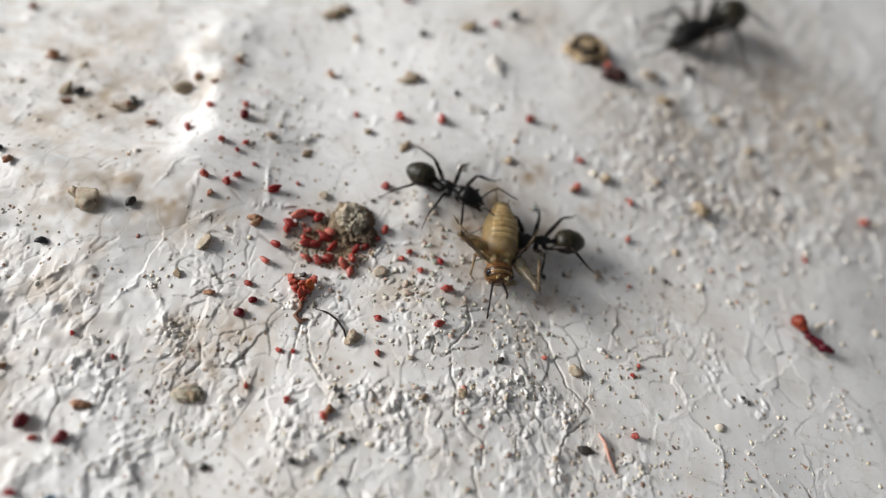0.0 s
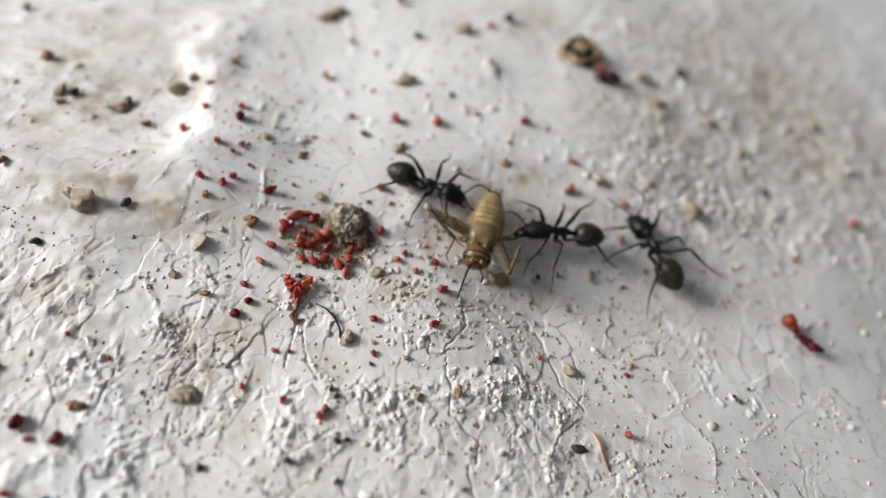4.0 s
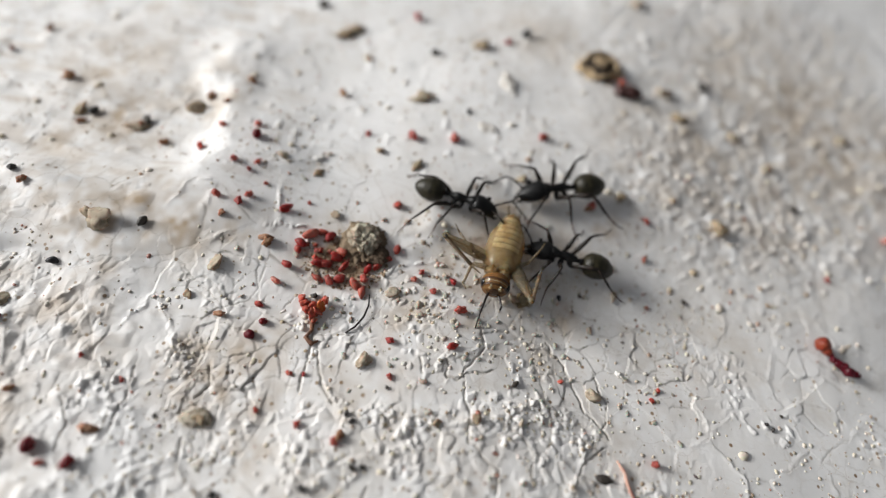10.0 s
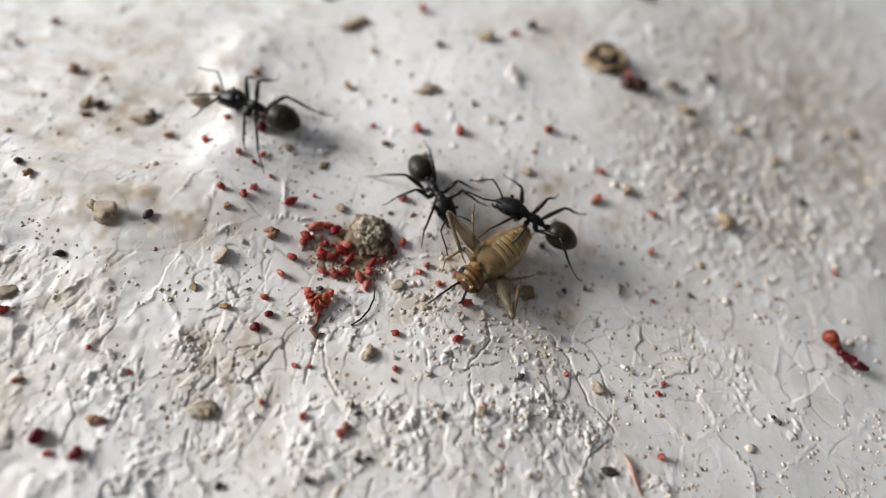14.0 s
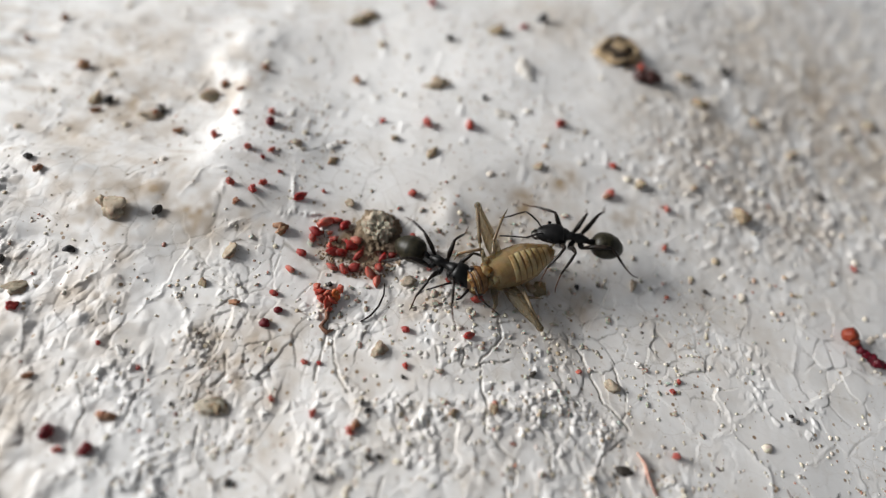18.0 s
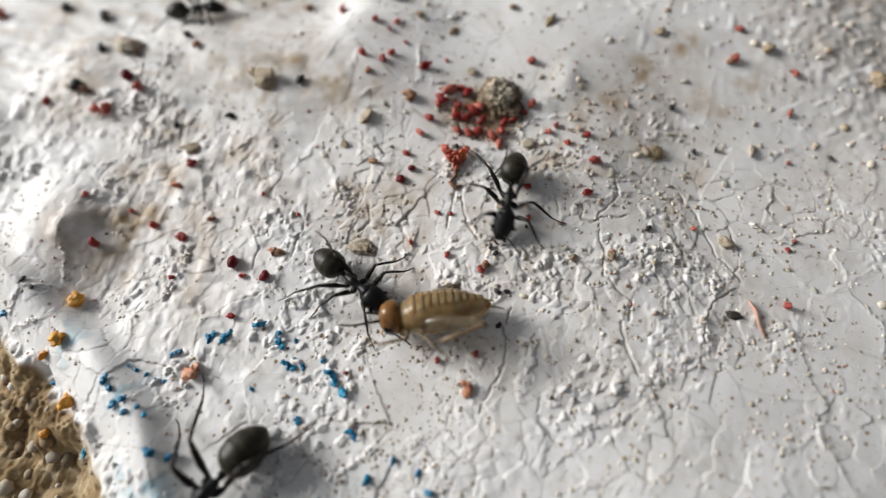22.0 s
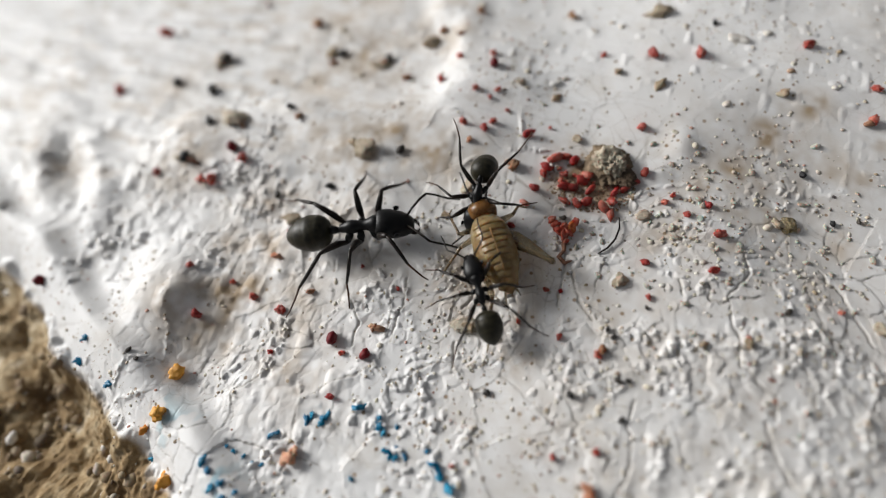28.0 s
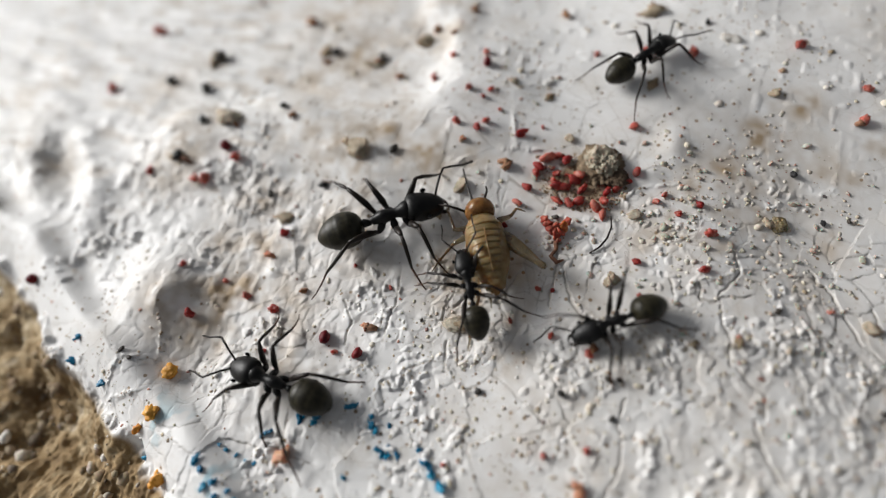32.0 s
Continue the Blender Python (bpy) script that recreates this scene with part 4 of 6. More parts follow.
BLUE_NEAR = [(-17.58, -19.61, 0.29), (-17.38, -19.31, 0.23), (-16.66, -19.31, 0.29), (-16.76, -19.51, 0.22), (-16.56, -19.01, 0.19), (-15.02, -18.3, 0.28), (-14.82, -18.1, 0.22), (-13.71, -18.4, 0.22), (-13.61, -18.8, 0.25), (-13.3, -19, 0.22), (-12.7, -18.6, 0.18), (-12.6, -19.9, 0.27), (-12.9, -19.8, 0.21), (-12.3, -20, 0.21), (-11.8, -19.8, 0.21), (-10.3, -19.7, 0.26), (-10, -19.9, 0.29), (-9.8, -20.2, 0.26), (-9.1, -20.5, 0.31), (-9.4, -20.4, 0.2), (-19.22, -20.93, 0.26), (-18.91, -20.72, 0.19), (-21.31, -22.12, 0.16), (-20.81, -22.22, 0.16)]
BLUE_RIM = [(-20.2, -22.32, 0.16), (-19.59, -22.42, 0.16), (-19.08, -22.42, 0.16), (-11.1, -22.5, 0.23), (-10.8, -19.2, 0.18), (-12.4, -19.5, 0.15), (-21.86, -23.13, 0.33), (-21.35, -23.43, 0.29), (-20.42, -23.73, 0.26), (-20.84, -24.14, 0.26), (-20.02, -24.34, 0.25), (-19.48, -23.92, 0.22), (-18.96, -24.22, 0.22), (-33.28, -20.61, 0.38), (-30.22, -21.33, 0.37), (-33.13, -19.19, 0.35), (-26.05, -24.07, 0.31), (-14.11, -21.6, 0.18)]
BLUE_LOW = [(-6.7, -24.3, 0.26), (-8, -22.4, 0.29), (-8.3, -22.3, 0.21), (-4.3, -23.3, 0.2), (-5.7, -23.1, 0.2), (-3.5, -24.1, 0.25), (-11.2, -22.4, 0.18), (-17.75, -25.82, 0.33), (-16.83, -25.82, 0.3), (-22.66, -27.11, 0.37)]
CHIPS = [(18.44, 6.99, 1.23), (2.1, 15.27, 1.53), (14.86, 19.26, 1.26), (1.19, 10.51, 1.09), (-9.67, 4.95, 0.82), (6.6, -8.89, 0.62), (-8.3, -12.2, 0.55), (11.37, -5.23, 0.6), (-0.5, -13.1, 0.56), (-16.55, -10.68, 0.67)]
LUMPS = [(-11.56, 18.68, 1.33), (-3.1, 5.87, 0.7), (23.49, 14.33, 0.82), (31.93, 20.81, 1.09), (16.16, 16.77, 1.13), (20.83, 16.82, 0.94), (11.06, -0.01, 0.72), (-21.07, -2.69, 0.7), (-13.91, -6.09, 0.49), (-36.06, 3.76, 1.27), (-27.01, 5.94, 1), (-22.41, 5.21, 1.03), (-30.95, -2.19, 1.53), (-33.53, -5.93, 1.08), (-20.55, -2.9, 1.36), (-23.76, -8.41, 0.86)]
RUBY_NEAR = [(-13.9, 5.41, 0.56), (-9.3, -6.8, 0.4), (-9.7, -7.7, 0.51), (-18, -15.19, 0.66), (-15.74, -15.4, 0.53), (-29.91, -4.43, 0.73), (-39.36, -16.77, 0.59)]

CRUMB = "small waxy red crumb lying on white paint"
strew("red_crumb", CRUMB, "crumb", "red crumbs", RED, RED_NEAR, 11)
strew("red_crumb", "red crumb in the heap beside the weathered gall", "crumb", "red crumb heap", RED, RED_HEAP, 12, 0.34, stretch=0.5, swell=1.45)
HEAP = np.random.RandomState(31)
strew("red_crumb", "red crumb in the heap beside the weathered gall", "crumb", "red crumb heap", RED, [(-7.2 + 0.75 * HEAP.randn(), -1.6 + 0.5 * HEAP.randn(), 0.14 + 0.2 * HEAP.rand()) for _ in range(9)], 32, 0.8, swell=1.3)
strew("red_crumb", CRUMB, "crumb", "red crumbs", RED, RED_MORE, 13)
strew("red_crumb", CRUMB, "crumb", "red crumbs", RED, RED_LEFT, 14)
strew("red_crumb", CRUMB, "crumb", "red crumbs", RED, RED_LAST, 15)
strew("red_bead", "dark ruby red bead lying on white paint", "bead", "ruby beads", RUBY, RUBY_NEAR, 26, 0.2, 0.9, 0.12, 1.2)
strew("brown_crumb", "reddish brown crumb of earth on white paint", "crumb", "brown crumbs", BROWN, BROWN_NEAR, 16, 0.5, 0.7)
strew("dark_speck", "black grain of grit on white paint", "grit", "dark specks", DARK, DARK_NEAR, 17, 0.35, 0.75)
strew("dark_speck", "black grain of grit on white paint", "grit", "dark specks", DARK, DARK_LEFT, 18, 0.35, 0.75)
SIFT = np.random.RandomState(52)
GRAINS = [(2.5 + 6.5 * SIFT.randn(), -4.5 + 4.0 * SIFT.randn(), 0.17 + 0.2 * SIFT.rand() ** 2) for _ in range(150)]
strew("grit_grain", "small pale grey-beige grain of sand in white paint", "grit", "grit grains", QUARTZ, GRAINS, 53, 0.3, 0.5, 0.4, 1.15)
strew("pebble", "grey-beige bit of grit stuck in the paint", "pebble", "pebbles", STONE, PEBBLES, 19, 0.5, 0.42)
strew("paint_chip", "angular chip of white paint lying loose on the crust", "paint chip", "white paint chips", CHIP, CHIPS, 41, 0.8, 0.28, 0.5, 0.75)
strew("beige_lump", "beige lump of dirt stuck to white paint", "lump", "dirt lumps", STONE, LUMPS, 42, 0.48, 0.36, 0.4, 1.1)
strew("peach_crumb", "peach-coloured crumb with darker grime", "crumb", "peach crumbs", PEACH, PEACH_LEFT, 20, 0.75, 0.7)
strew("ochre_crumb", "bright ochre yellow crumb of paint", "crumb", "ochre crumbs", ORANGE, OCHRE_LEFT, 21, 0.5, 0.7)
strew("blue_flake", "bright blue flake of paint on white crust", "paint flake", "blue paint flakes", BLUE, BLUE_NEAR, 22, 0.8, 0.5, 0.4, 1.35)
strew("blue_flake", "bright blue flake of paint on white crust", "paint flake", "blue paint flakes", BLUE, BLUE_RIM, 23, 0.7, 0.5, 0.4, 1.35)
strew("blue_flake", "bright blue flake of paint on white crust", "paint flake", "blue paint flakes", BLUE, BLUE_LOW, 24, 0.7, 0.5, 0.4, 1.45)


def thing(name, label, category, at, group="", turn=0.0):
    ob = new(name)
    ob.location = (at[0] * MM, at[1] * MM, (ground_z(*at) if len(at) < 3 else at[2]) * MM)
    ob.rotation_euler = (0, 0, radians(turn))
    return tagged(ob, label, category, group)


def ringed(outer, inner, high, seed, rough=0.25, around=40):
    """An uneven open cup: foot, wall, lip and hollow, in mm."""
    bm = bmesh.new()
    profile = [(outer * 1.15, -0.15), (outer * 1.05, 0.15 * high), (outer, 0.6 * high), (outer * 0.9, 0.95 * high), (0.5 * (outer + inner), high), (inner, 0.85 * high), (inner * 0.9, 0.4 * high), (inner * 0.6, 0.08 * high), (0.02, 0.02)]
    rings = []
    for r, z in profile:
        ring = []
        for k in range(around):
            a = 2 * math.pi * k / around
            p = Vector((math.cos(a), math.sin(a), z)) * 1.6 + Vector((seed, 0, 0))
            w = 1 + rough * noise.noise(p) + 0.5 * rough * noise.noise(p * 3)
            ring.append(bm.verts.new((r * w * math.cos(a) * MM, r * w * 0.9 * math.sin(a) * MM, z * (1 + 1.6 * rough * noise.noise(p * 1.7)) * MM)))
        rings.append(ring)
    for a, b in zip(rings, rings[1:]):
        for k in range(around):
            bm.faces.new((a[k], a[(k + 1) % around], b[(k + 1) % around], b[k]))
    bm.faces.new(rings[-1])
    return bm


def rock(r, seed, flat, dent, at=(0, 0, 0.25)):
    """A craggy lump, in mm, with a dented top."""
    bm = bmesh.new()
    bmesh.ops.create_icosphere(bm, subdivisions=5, radius=1.0)
    for v in bm.verts:
        p = v.co * 1.4 + Vector((seed, seed * 0.3, 0))
        k = 1 + 0.30 * noise.noise(p) + 0.20 * noise.noise(p * 2.3) + 0.17 * noise.noise(p * 5) + 0.13 * noise.noise(p * 10) + 0.07 * noise.noise(p * 20)
        pit = dent * math.exp(-((v.co.x - 0.1) ** 2 + (v.co.y - 0.05) ** 2) / 0.16) if v.co.z > 0 else 0
        v.co = Vector(((at[0] + v.co.x * k * r) * MM, (at[1] + v.co.y * k * r) * MM, (at[2] + (v.co.z * k - pit) * flat * r) * MM))
    return bm


def crumb(bm, x, y, z, r, seed, flat=0.8, rough=1.0, detail=2):
    """Adds an uneven lump, in mm, to a bmesh."""
    made = bmesh.ops.create_icosphere(bm, subdivisions=detail, radius=1.0)["verts"]
    for v in made:
        k = r * (1 + 0.35 * rough * noise.noise(v.co * 1.3 + Vector((seed, 0, 0))) + 0.2 * rough * noise.noise(v.co * 3 + Vector((0, seed, 0))) + 0.1 * rough * noise.noise(v.co * 6 + Vector((0, 0, seed))))
        v.co = Vector(((x + v.co.x * k) * MM, (y + v.co.y * k) * MM, (z + v.co.z * k * flat) * MM))


def special_things():
    # the weathered gall in the red heap
    gall = thing("weathered_gall", "round weathered grey-brown gall with a crusty hollow top", "gall", (-5.11, -0.56))
    part("shell", rock(0.98, 2.0, 0.8, 0.4), GALL, gall)
    part("crust", rock(1.35, 7.7, 0.3, 0.0, (-0.1, -0.1, 0.1)), lump_material("brown_gall_crust", (0.20, 0.145, 0.09), (0.24, 0.175, 0.11), 0.85, 0, (0.05, 0.035, 0.02), 900), gall, "brown earthy crust round its foot")
    part("core", rock(0.5, 5.0, 0.7, 0.2, (0.1, 0.25, 0.5)), GALL, gall, "pale crumbly filling")
    part("flap", rock(0.62, 8.0, 0.35, 0.1, (1.05, -0.75, 0.2)), lump_material("dark_gall_flap", (0.09, 0.06, 0.035), (0.12, 0.08, 0.05), 0.8, per=1200), gall, "dark broken flap of the shell")
    # the open husk up the slope
    husk = thing("seed_husk", "open beige seed husk with a dark hollow", "husk", (9.24, 19.95), turn=25)
    beige = lump_material("beige_husk", (0.36, 0.26, 0.15), (0.42, 0.31, 0.18), 0.7, 0, (0.03, 0.02, 0.012), 900, 0.95)
    part("rim", ringed(1.62, 1.3, 0.7, 7.0, 0.34), beige, husk)
    # solid near-black lump; its colour stands for the shade inside the rim
    part("hollow", rock(1.22, 3.3, 0.42, 0.3, (0, 0, 0.22)), lump_material("husk_hollow_shade", (0.018, 0.012, 0.008), (0.03, 0.02, 0.012), 0.8, per=900), husk, "near-black lump standing in for the shaded inside of the husk")
    part("kernel", rock(0.62, 6.1, 0.6, 0.1, (0.12, 0.15, 0.55)), beige, husk, "pale kernel in the hollow")
    lump = thing("crimson_lump", "dark crimson resin lump beside the seed husk", "resin", (11.47, 17.6))
    bm = bmesh.new()
    for k, (dx, dy, r) in enumerate(((-0.4, 0, 0.55), (0.3, 0.05, 0.6), (0.85, 0.1, 0.45))):
        crumb(bm, dx, dy, 0.35, r, 4 + k)
    part("lump", bm, lump_material("dark_brown_red_resin", (0.045, 0.010, 0.008), (0.06, 0.014, 0.010), 0.45, 0.0, (0.02, 0.006, 0.004), 1200), lump)
    bm = bmesh.new()
    crumb(bm, -0.35, 0.9, 0.4, 0.33, 9)
    part("tip", bm, LOBE, lump, "pinkish red tip")
    # the red shard on the right
    shard = thing("crimson_shard", "glossy orange-red bead on a crimson splinter", "resin", (25.65, -0.86))
    bm = bmesh.new()
    crumb(bm, -0.45, 0.75, 0.62, 0.46, 1.5, 1.0, 0.6, 3)
    crumb(bm, -0.15, 0.40, 0.50, 0.30, 3.5, 1.0, 0.6, 3)
    part("bead", bm, lump_material("orange_red_resin", (0.24, 0.045, 0.02), (0.24, 0.045, 0.02), 0.35, 0.3, (0.14, 0.016, 0.014), 900), shard, "orange-red bead")
    bm = bmesh.new()
    for k, (dx, dy, r) in enumerate(((0.02, 0.55, 0.16), (0.08, 0.22, 0.2), (0.22, -0.10, 0.24), (0.50, -0.28, 0.27), (0.82, -0.45, 0.31), (1.05, -0.72, 0.33), (1.38, -0.80, 0.26), (1.66, -0.88, 0.15))):
        crumb(bm, dx, dy, 0.42, r, 6 + 1.7 * k, 1.0, 0.9, 3)
    part("splinter", bm, CRIMSON, shard)
    # the branching red clump
    clump = thing("red_clump", "branching clump of waxy red resin on white paint", "resin", (-6.9, -5.5))
    for k, (dx, dy, r, long) in enumerate(((-0.72, 0.45, 0.22, 0.5), (-0.45, 0.2, 0.27, 0.5), (-0.2, -0.15, 0.30, 0.3), (0.15, -0.35, 0.30, 0.2), (0.45, 0.15, 0.24, 0.6), (0.62, 0.6, 0.19, 0.75), (0.32, -0.65, 0.2, 0.1), (0.05, 0.15, 0.26, 0.4), (0.4, -0.15, 0.24, 0.35))):
        bm = bmesh.new()
        crumb(bm, 0, 0, 0, 0.92 * r, 12 + 2.7 * k, 1.0, 1.5, 3)
        lobe = part("lobe", bm, AMBER_LOBE if k == 4 else LOBE, clump, "orange lobe" if k == 4 else "")
        lobe.location, lobe.scale = (dx * MM, dy * MM, (0.2 + 0.5 * long * r + 0.1 * long) * MM), (0.75, 1.2, 1.0 + long)
        lobe.rotation_euler = (0.5 * math.sin(5 * k), 0.6 * math.cos(3 * k), 2.1 * k)
    part("root", tube([(0.25 * MM, -0.75 * MM, 0.15 * MM), (0.35 * MM, -1.25 * MM, 0.12 * MM), (0.15 * MM, -1.7 * MM, 0.12 * MM), (0.55 * MM, -2.0 * MM, 0.12 * MM), (0.9 * MM, -1.75 * MM, 0.1 * MM)], [0.16 * MM, 0.10 * MM, 0.13 * MM, 0.15 * MM, 0.05 * MM], 8), BARK, clump, "brownish root")
    drop = thing("resin_drop", "flat translucent amber drop stuck to the paint", "resin", (5.10, -1.84))
    part("drop", rock(0.46, 3.9, 0.3, 0.1, (0, 0, 0.05)), flesh_material("clear_amber_drop", (0.52, 0.42, 0.26), (0.40, 0.30, 0.16), 1.0, 0.3, 0.6), drop)
    # pink fibre, black chip, brown flake, a fallen twig of bark
    fibre = thing("pink_fibre", "pale pink fibre lying on white paint", "fibre", (11.46, -10.97))
    part("strand", tube([(-0.5 * MM, 0.7 * MM, 0.1 * MM), (-0.1 * MM, 0.2 * MM, 0.16 * MM), (0.1 * MM, -0.4 * MM, 0.12 * MM), (0.5 * MM, -1.2 * MM, 0.1 * MM)], [0.05 * MM, 0.10 * MM, 0.09 * MM, 0.05 * MM], 8), ROSY, fibre)
    chip = thing("black_chip", "flat black chip lying on white paint", "chip", (10.24, -11.33))
    bm = rock(0.2, 6.6, 0.55, 0.2, (0, 0, 0.06))
    for v in bm.verts:
        v.co.x *= 2.2
    part("chip", bm, DARK, chip)
    flake = thing("bark_flake", "curled brown flake of bark on white paint", "flake", (-10.8, -12.4), turn=12)
    bm = rock(0.42, 4.4, 0.36, 0.5, (0, 0, 0.08))
    for v in bm.verts:
        v.co.x *= 1.9
    part("flake", bm, GALL, flake)
    for x, y, turn, long in ((-10.8, -1.8, 5, 0.9), (-32.8, -6.0, -5, 1.3), (-30.4, -2.4, -35, 1.2), (-15.5, -13.9, 8, 0.8), (5.2, 10.8, -5, 0.6), (8.9, 5.7, 15, 0.5)):
        bit = thing("bark_splinter", "short reddish brown splinter of bark on white paint", "splinter", (x, y), "bark splinters", turn)
        part("splinter", tube([(-long * MM * 0.5, 0, 0.12 * MM), (0, 0.04 * MM, 0.2 * MM), (long * MM * 0.5, 0, 0.12 * MM)], [0.12 * MM, 0.2 * MM, 0.14 * MM], 8), BARK, bit)
    for x, y, turn in ((9.0, -9.9, 20), (6.0, -11.6, -40), (-4.6, -13.2, 60)):
        hair = thing("fine_hair", "fine curled grey hair lying on white paint", "hair", (x, y), "fine hairs", turn)
        part("strand", tube([(0.12 * MM * k, 0.25 * MM * math.sin(k * 0.9), 0.1 * MM) for k in range(9)], [0.022 * MM] * 9, 6), HAIR, hair)


special_things()


# ---- the ants ----
def ant_leg(ant, x, side, turn, reach, droop):
    """One leg: coxa with femur, tibia and foot; unit ant length."""
    leg = part("leg", tube([(-0.01, 0, 0.025), (0.018, 0, -0.004), (0.042, 0, -0.034), (0.055, 0, -0.042)], [0.022, 0.031, 0.022, 0.014], 9), BLACK, ant)
    knee, heel, toe = (0.215 * reach, 0.015, 0.135), (0.405 * reach, -0.01, -0.03), (0.56 * reach, 0.02, -droop)
    part("femur", tube([(0.048, 0, -0.04), (0.10 * reach, 0.004, 0.045), (0.165 * reach, 0.01, 0.10), knee], [0.015, 0.026, 0.021, 0.0135], 8), LIMB, leg)
    part("tibia", tube([knee, (0.275 * reach, 0.01, 0.088), (0.345 * reach, 0, 0.022), heel], [0.0115, 0.0145, 0.0128, 0.009], 8), LIMB, leg)
    part("foot", tube([heel, (0.46 * reach, 0.0, -0.085), (0.52 * reach, 0.01, -droop + 0.006), toe], [0.0085, 0.007, 0.006, 0.0045], 6), TIP, leg, "reddish brown foot")
    leg.location = (x, side * 0.042, 0.135)
    leg["rest"] = side * turn
    leg.rotation_euler = (0, 0, radians(side * turn))
    return leg


def build_ant():
    """An ant one unit long, feet at z = 0, head towards +x."""
    ant = new("ant")
    thorax = lambda s: (0.50 + 0.56 * math.exp(-((s - 0.22) / 0.15) ** 2) + 0.30 * math.exp(-((s - 0.70) / 0.15) ** 2)) * (1 if 0.03 < s < 0.97 else 0.55)
    ob = part("thorax", body(0.35, 0.062, 0.072, thorax, 0.285, -0.014, 18, 30), BLACK, ant)
    ob.location = (0, 0, 0.165)
    ob = part("petiole", tube([(0.045, 0, -0.012), (0.02, 0, 0.0), (0.0, 0, 0.012), (-0.03, 0, -0.004), (-0.055, 0, -0.01)], [0.016, (0.024, 0.03), (0.03, 0.046), (0.02, 0.022), 0.015], 12), BLACK, ant)
    ob.location = (-0.105, 0, 0.155)
    # hind body with four overlapping plates

    def plates(s):
        base = 1.03 * round_profile(s, 0.80, 1.18)
        step = (s * 4.2) % 1.0
        return base * (0.985 + 0.03 * step)

    ob = part("gaster", body(0.35, 0.131, 0.124, plates, -0.122, 0.0, 24, 44), DOWNY, ant, "rounded black hind body with a faint golden down")
    ob.location = (0, 0, 0.17)
    ob.rotation_euler = (0, radians(-4), 0)
    head = part("head", body(0.285, 0.116, 0.092, lambda s: round_profile(s, 0.50, 0.55) * (0.72 + 0.42 * s), 0.225, 0.0, 20, 26), BLACK, ant)
    head.location = (0.262, 0, 0.172)
    head.rotation_euler = (0, radians(20), 0)
    for side in (1, -1):
        bm = bmesh.new()
        bmesh.ops.create_icosphere(bm, subdivisions=2, radius=0.023)
        eye = part("eye", bm, EYE, head, "small glossy eye")
        eye.location, eye.scale = (0.092, side * 0.112, 0.038), (1.0, 0.6, 1.0)
        part("mandible", tube([(0.195, side * 0.045, -0.02), (0.235, side * 0.05, -0.026), (0.262, side * 0.03, -0.03), (0.272, side * 0.006, -0.032)], [0.018, (0.017, 0.012), (0.012, 0.009), 0.004], 8), LIMB, head)
        feeler = part("antenna", tube([(0, 0, 0), (0.06, side * 0.035, 0.035), (0.13, side * 0.075, 0.05), (0.19, side * 0.105, 0.045)], [0.009, 0.0085, 0.0095, 0.009], 7), LIMB, ant)
        part("flagellum", tube([(0.19, side * 0.105, 0.045), (0.25, side * 0.09, 0.01), (0.32, side * 0.065, -0.04), (0.41, side * 0.05, -0.09)], [0.0075, 0.008, 0.0085, 0.0075], 7), LIMB, feeler, "elbowed outer half of the feeler")
        feeler.location = (0.435, side * 0.034, 0.165)
        feeler["rest"] = 0.0
        ant_leg(ant, 0.185, side, 52, 0.94, 0.135)
        ant_leg(ant, 0.095, side, 98, 0.95, 0.135)
        ant_leg(ant, 0.015, side, 146, 1.3, 0.135)
    return ant


FIRST_ANT = build_ant()


def ant_like(length, label, stout=1.0):
    ob = copy_thing(FIRST_ANT, pose(0, 0, 0))
    ob.scale = (length * MM,) * 3
    for o in ob.children:
        if o.name.startswith("head"):
            o.scale = (stout,) * 3
    return tagged(ob, label, "ant", "ants")


TUGGER = ant_like(6.0, "small black ant gripping the cricket from its flank", 0.95)
SCOUT = ant_like(10, "large black ant hurrying over the paint", 1.0)
HELPER = ant_like(6.4, "black ant joining in at the cricket", 1)
ROVER = ant_like(7.6, "large black ant running past the red crumbs", 0.96)
RUNNER = ant_like(5.4, "small black ant running along the crust", 0.95)
CLIMBER = ant_like(6, "black ant running up the pimpled slope", 1)
STRAGGLER = ant_like(7.7, "large black ant pausing at the blue flakes", 1.05)
MINOR = ant_like(4.6, "small slender black ant circling near the cricket", 0.92)
PASSER = ant_like(5.3, "black ant crossing above the red heap", 1)
MAJOR = ant_like(8.2, "large black ant with a broad head, jaws open at the cricket", 1.02)
CLINGER = ant_like(5.3, "small black ant clinging to the side of the cricket", 0.95)
PATROLLER = ant_like(5.5, "black ant patrolling the cracked white paint", 1)
WALKER = ant_like(6.9, "black ant with long feelers crossing the blue flakes", 1)
LEAVER = ant_like(7.4, "large black ant hurrying off over the rough slope", 1.1)
PULLER = tagged(FIRST_ANT, "black ant hauling the cricket by its head", "ant", "ants")
PULLER.scale = (5.8 * MM,) * 3


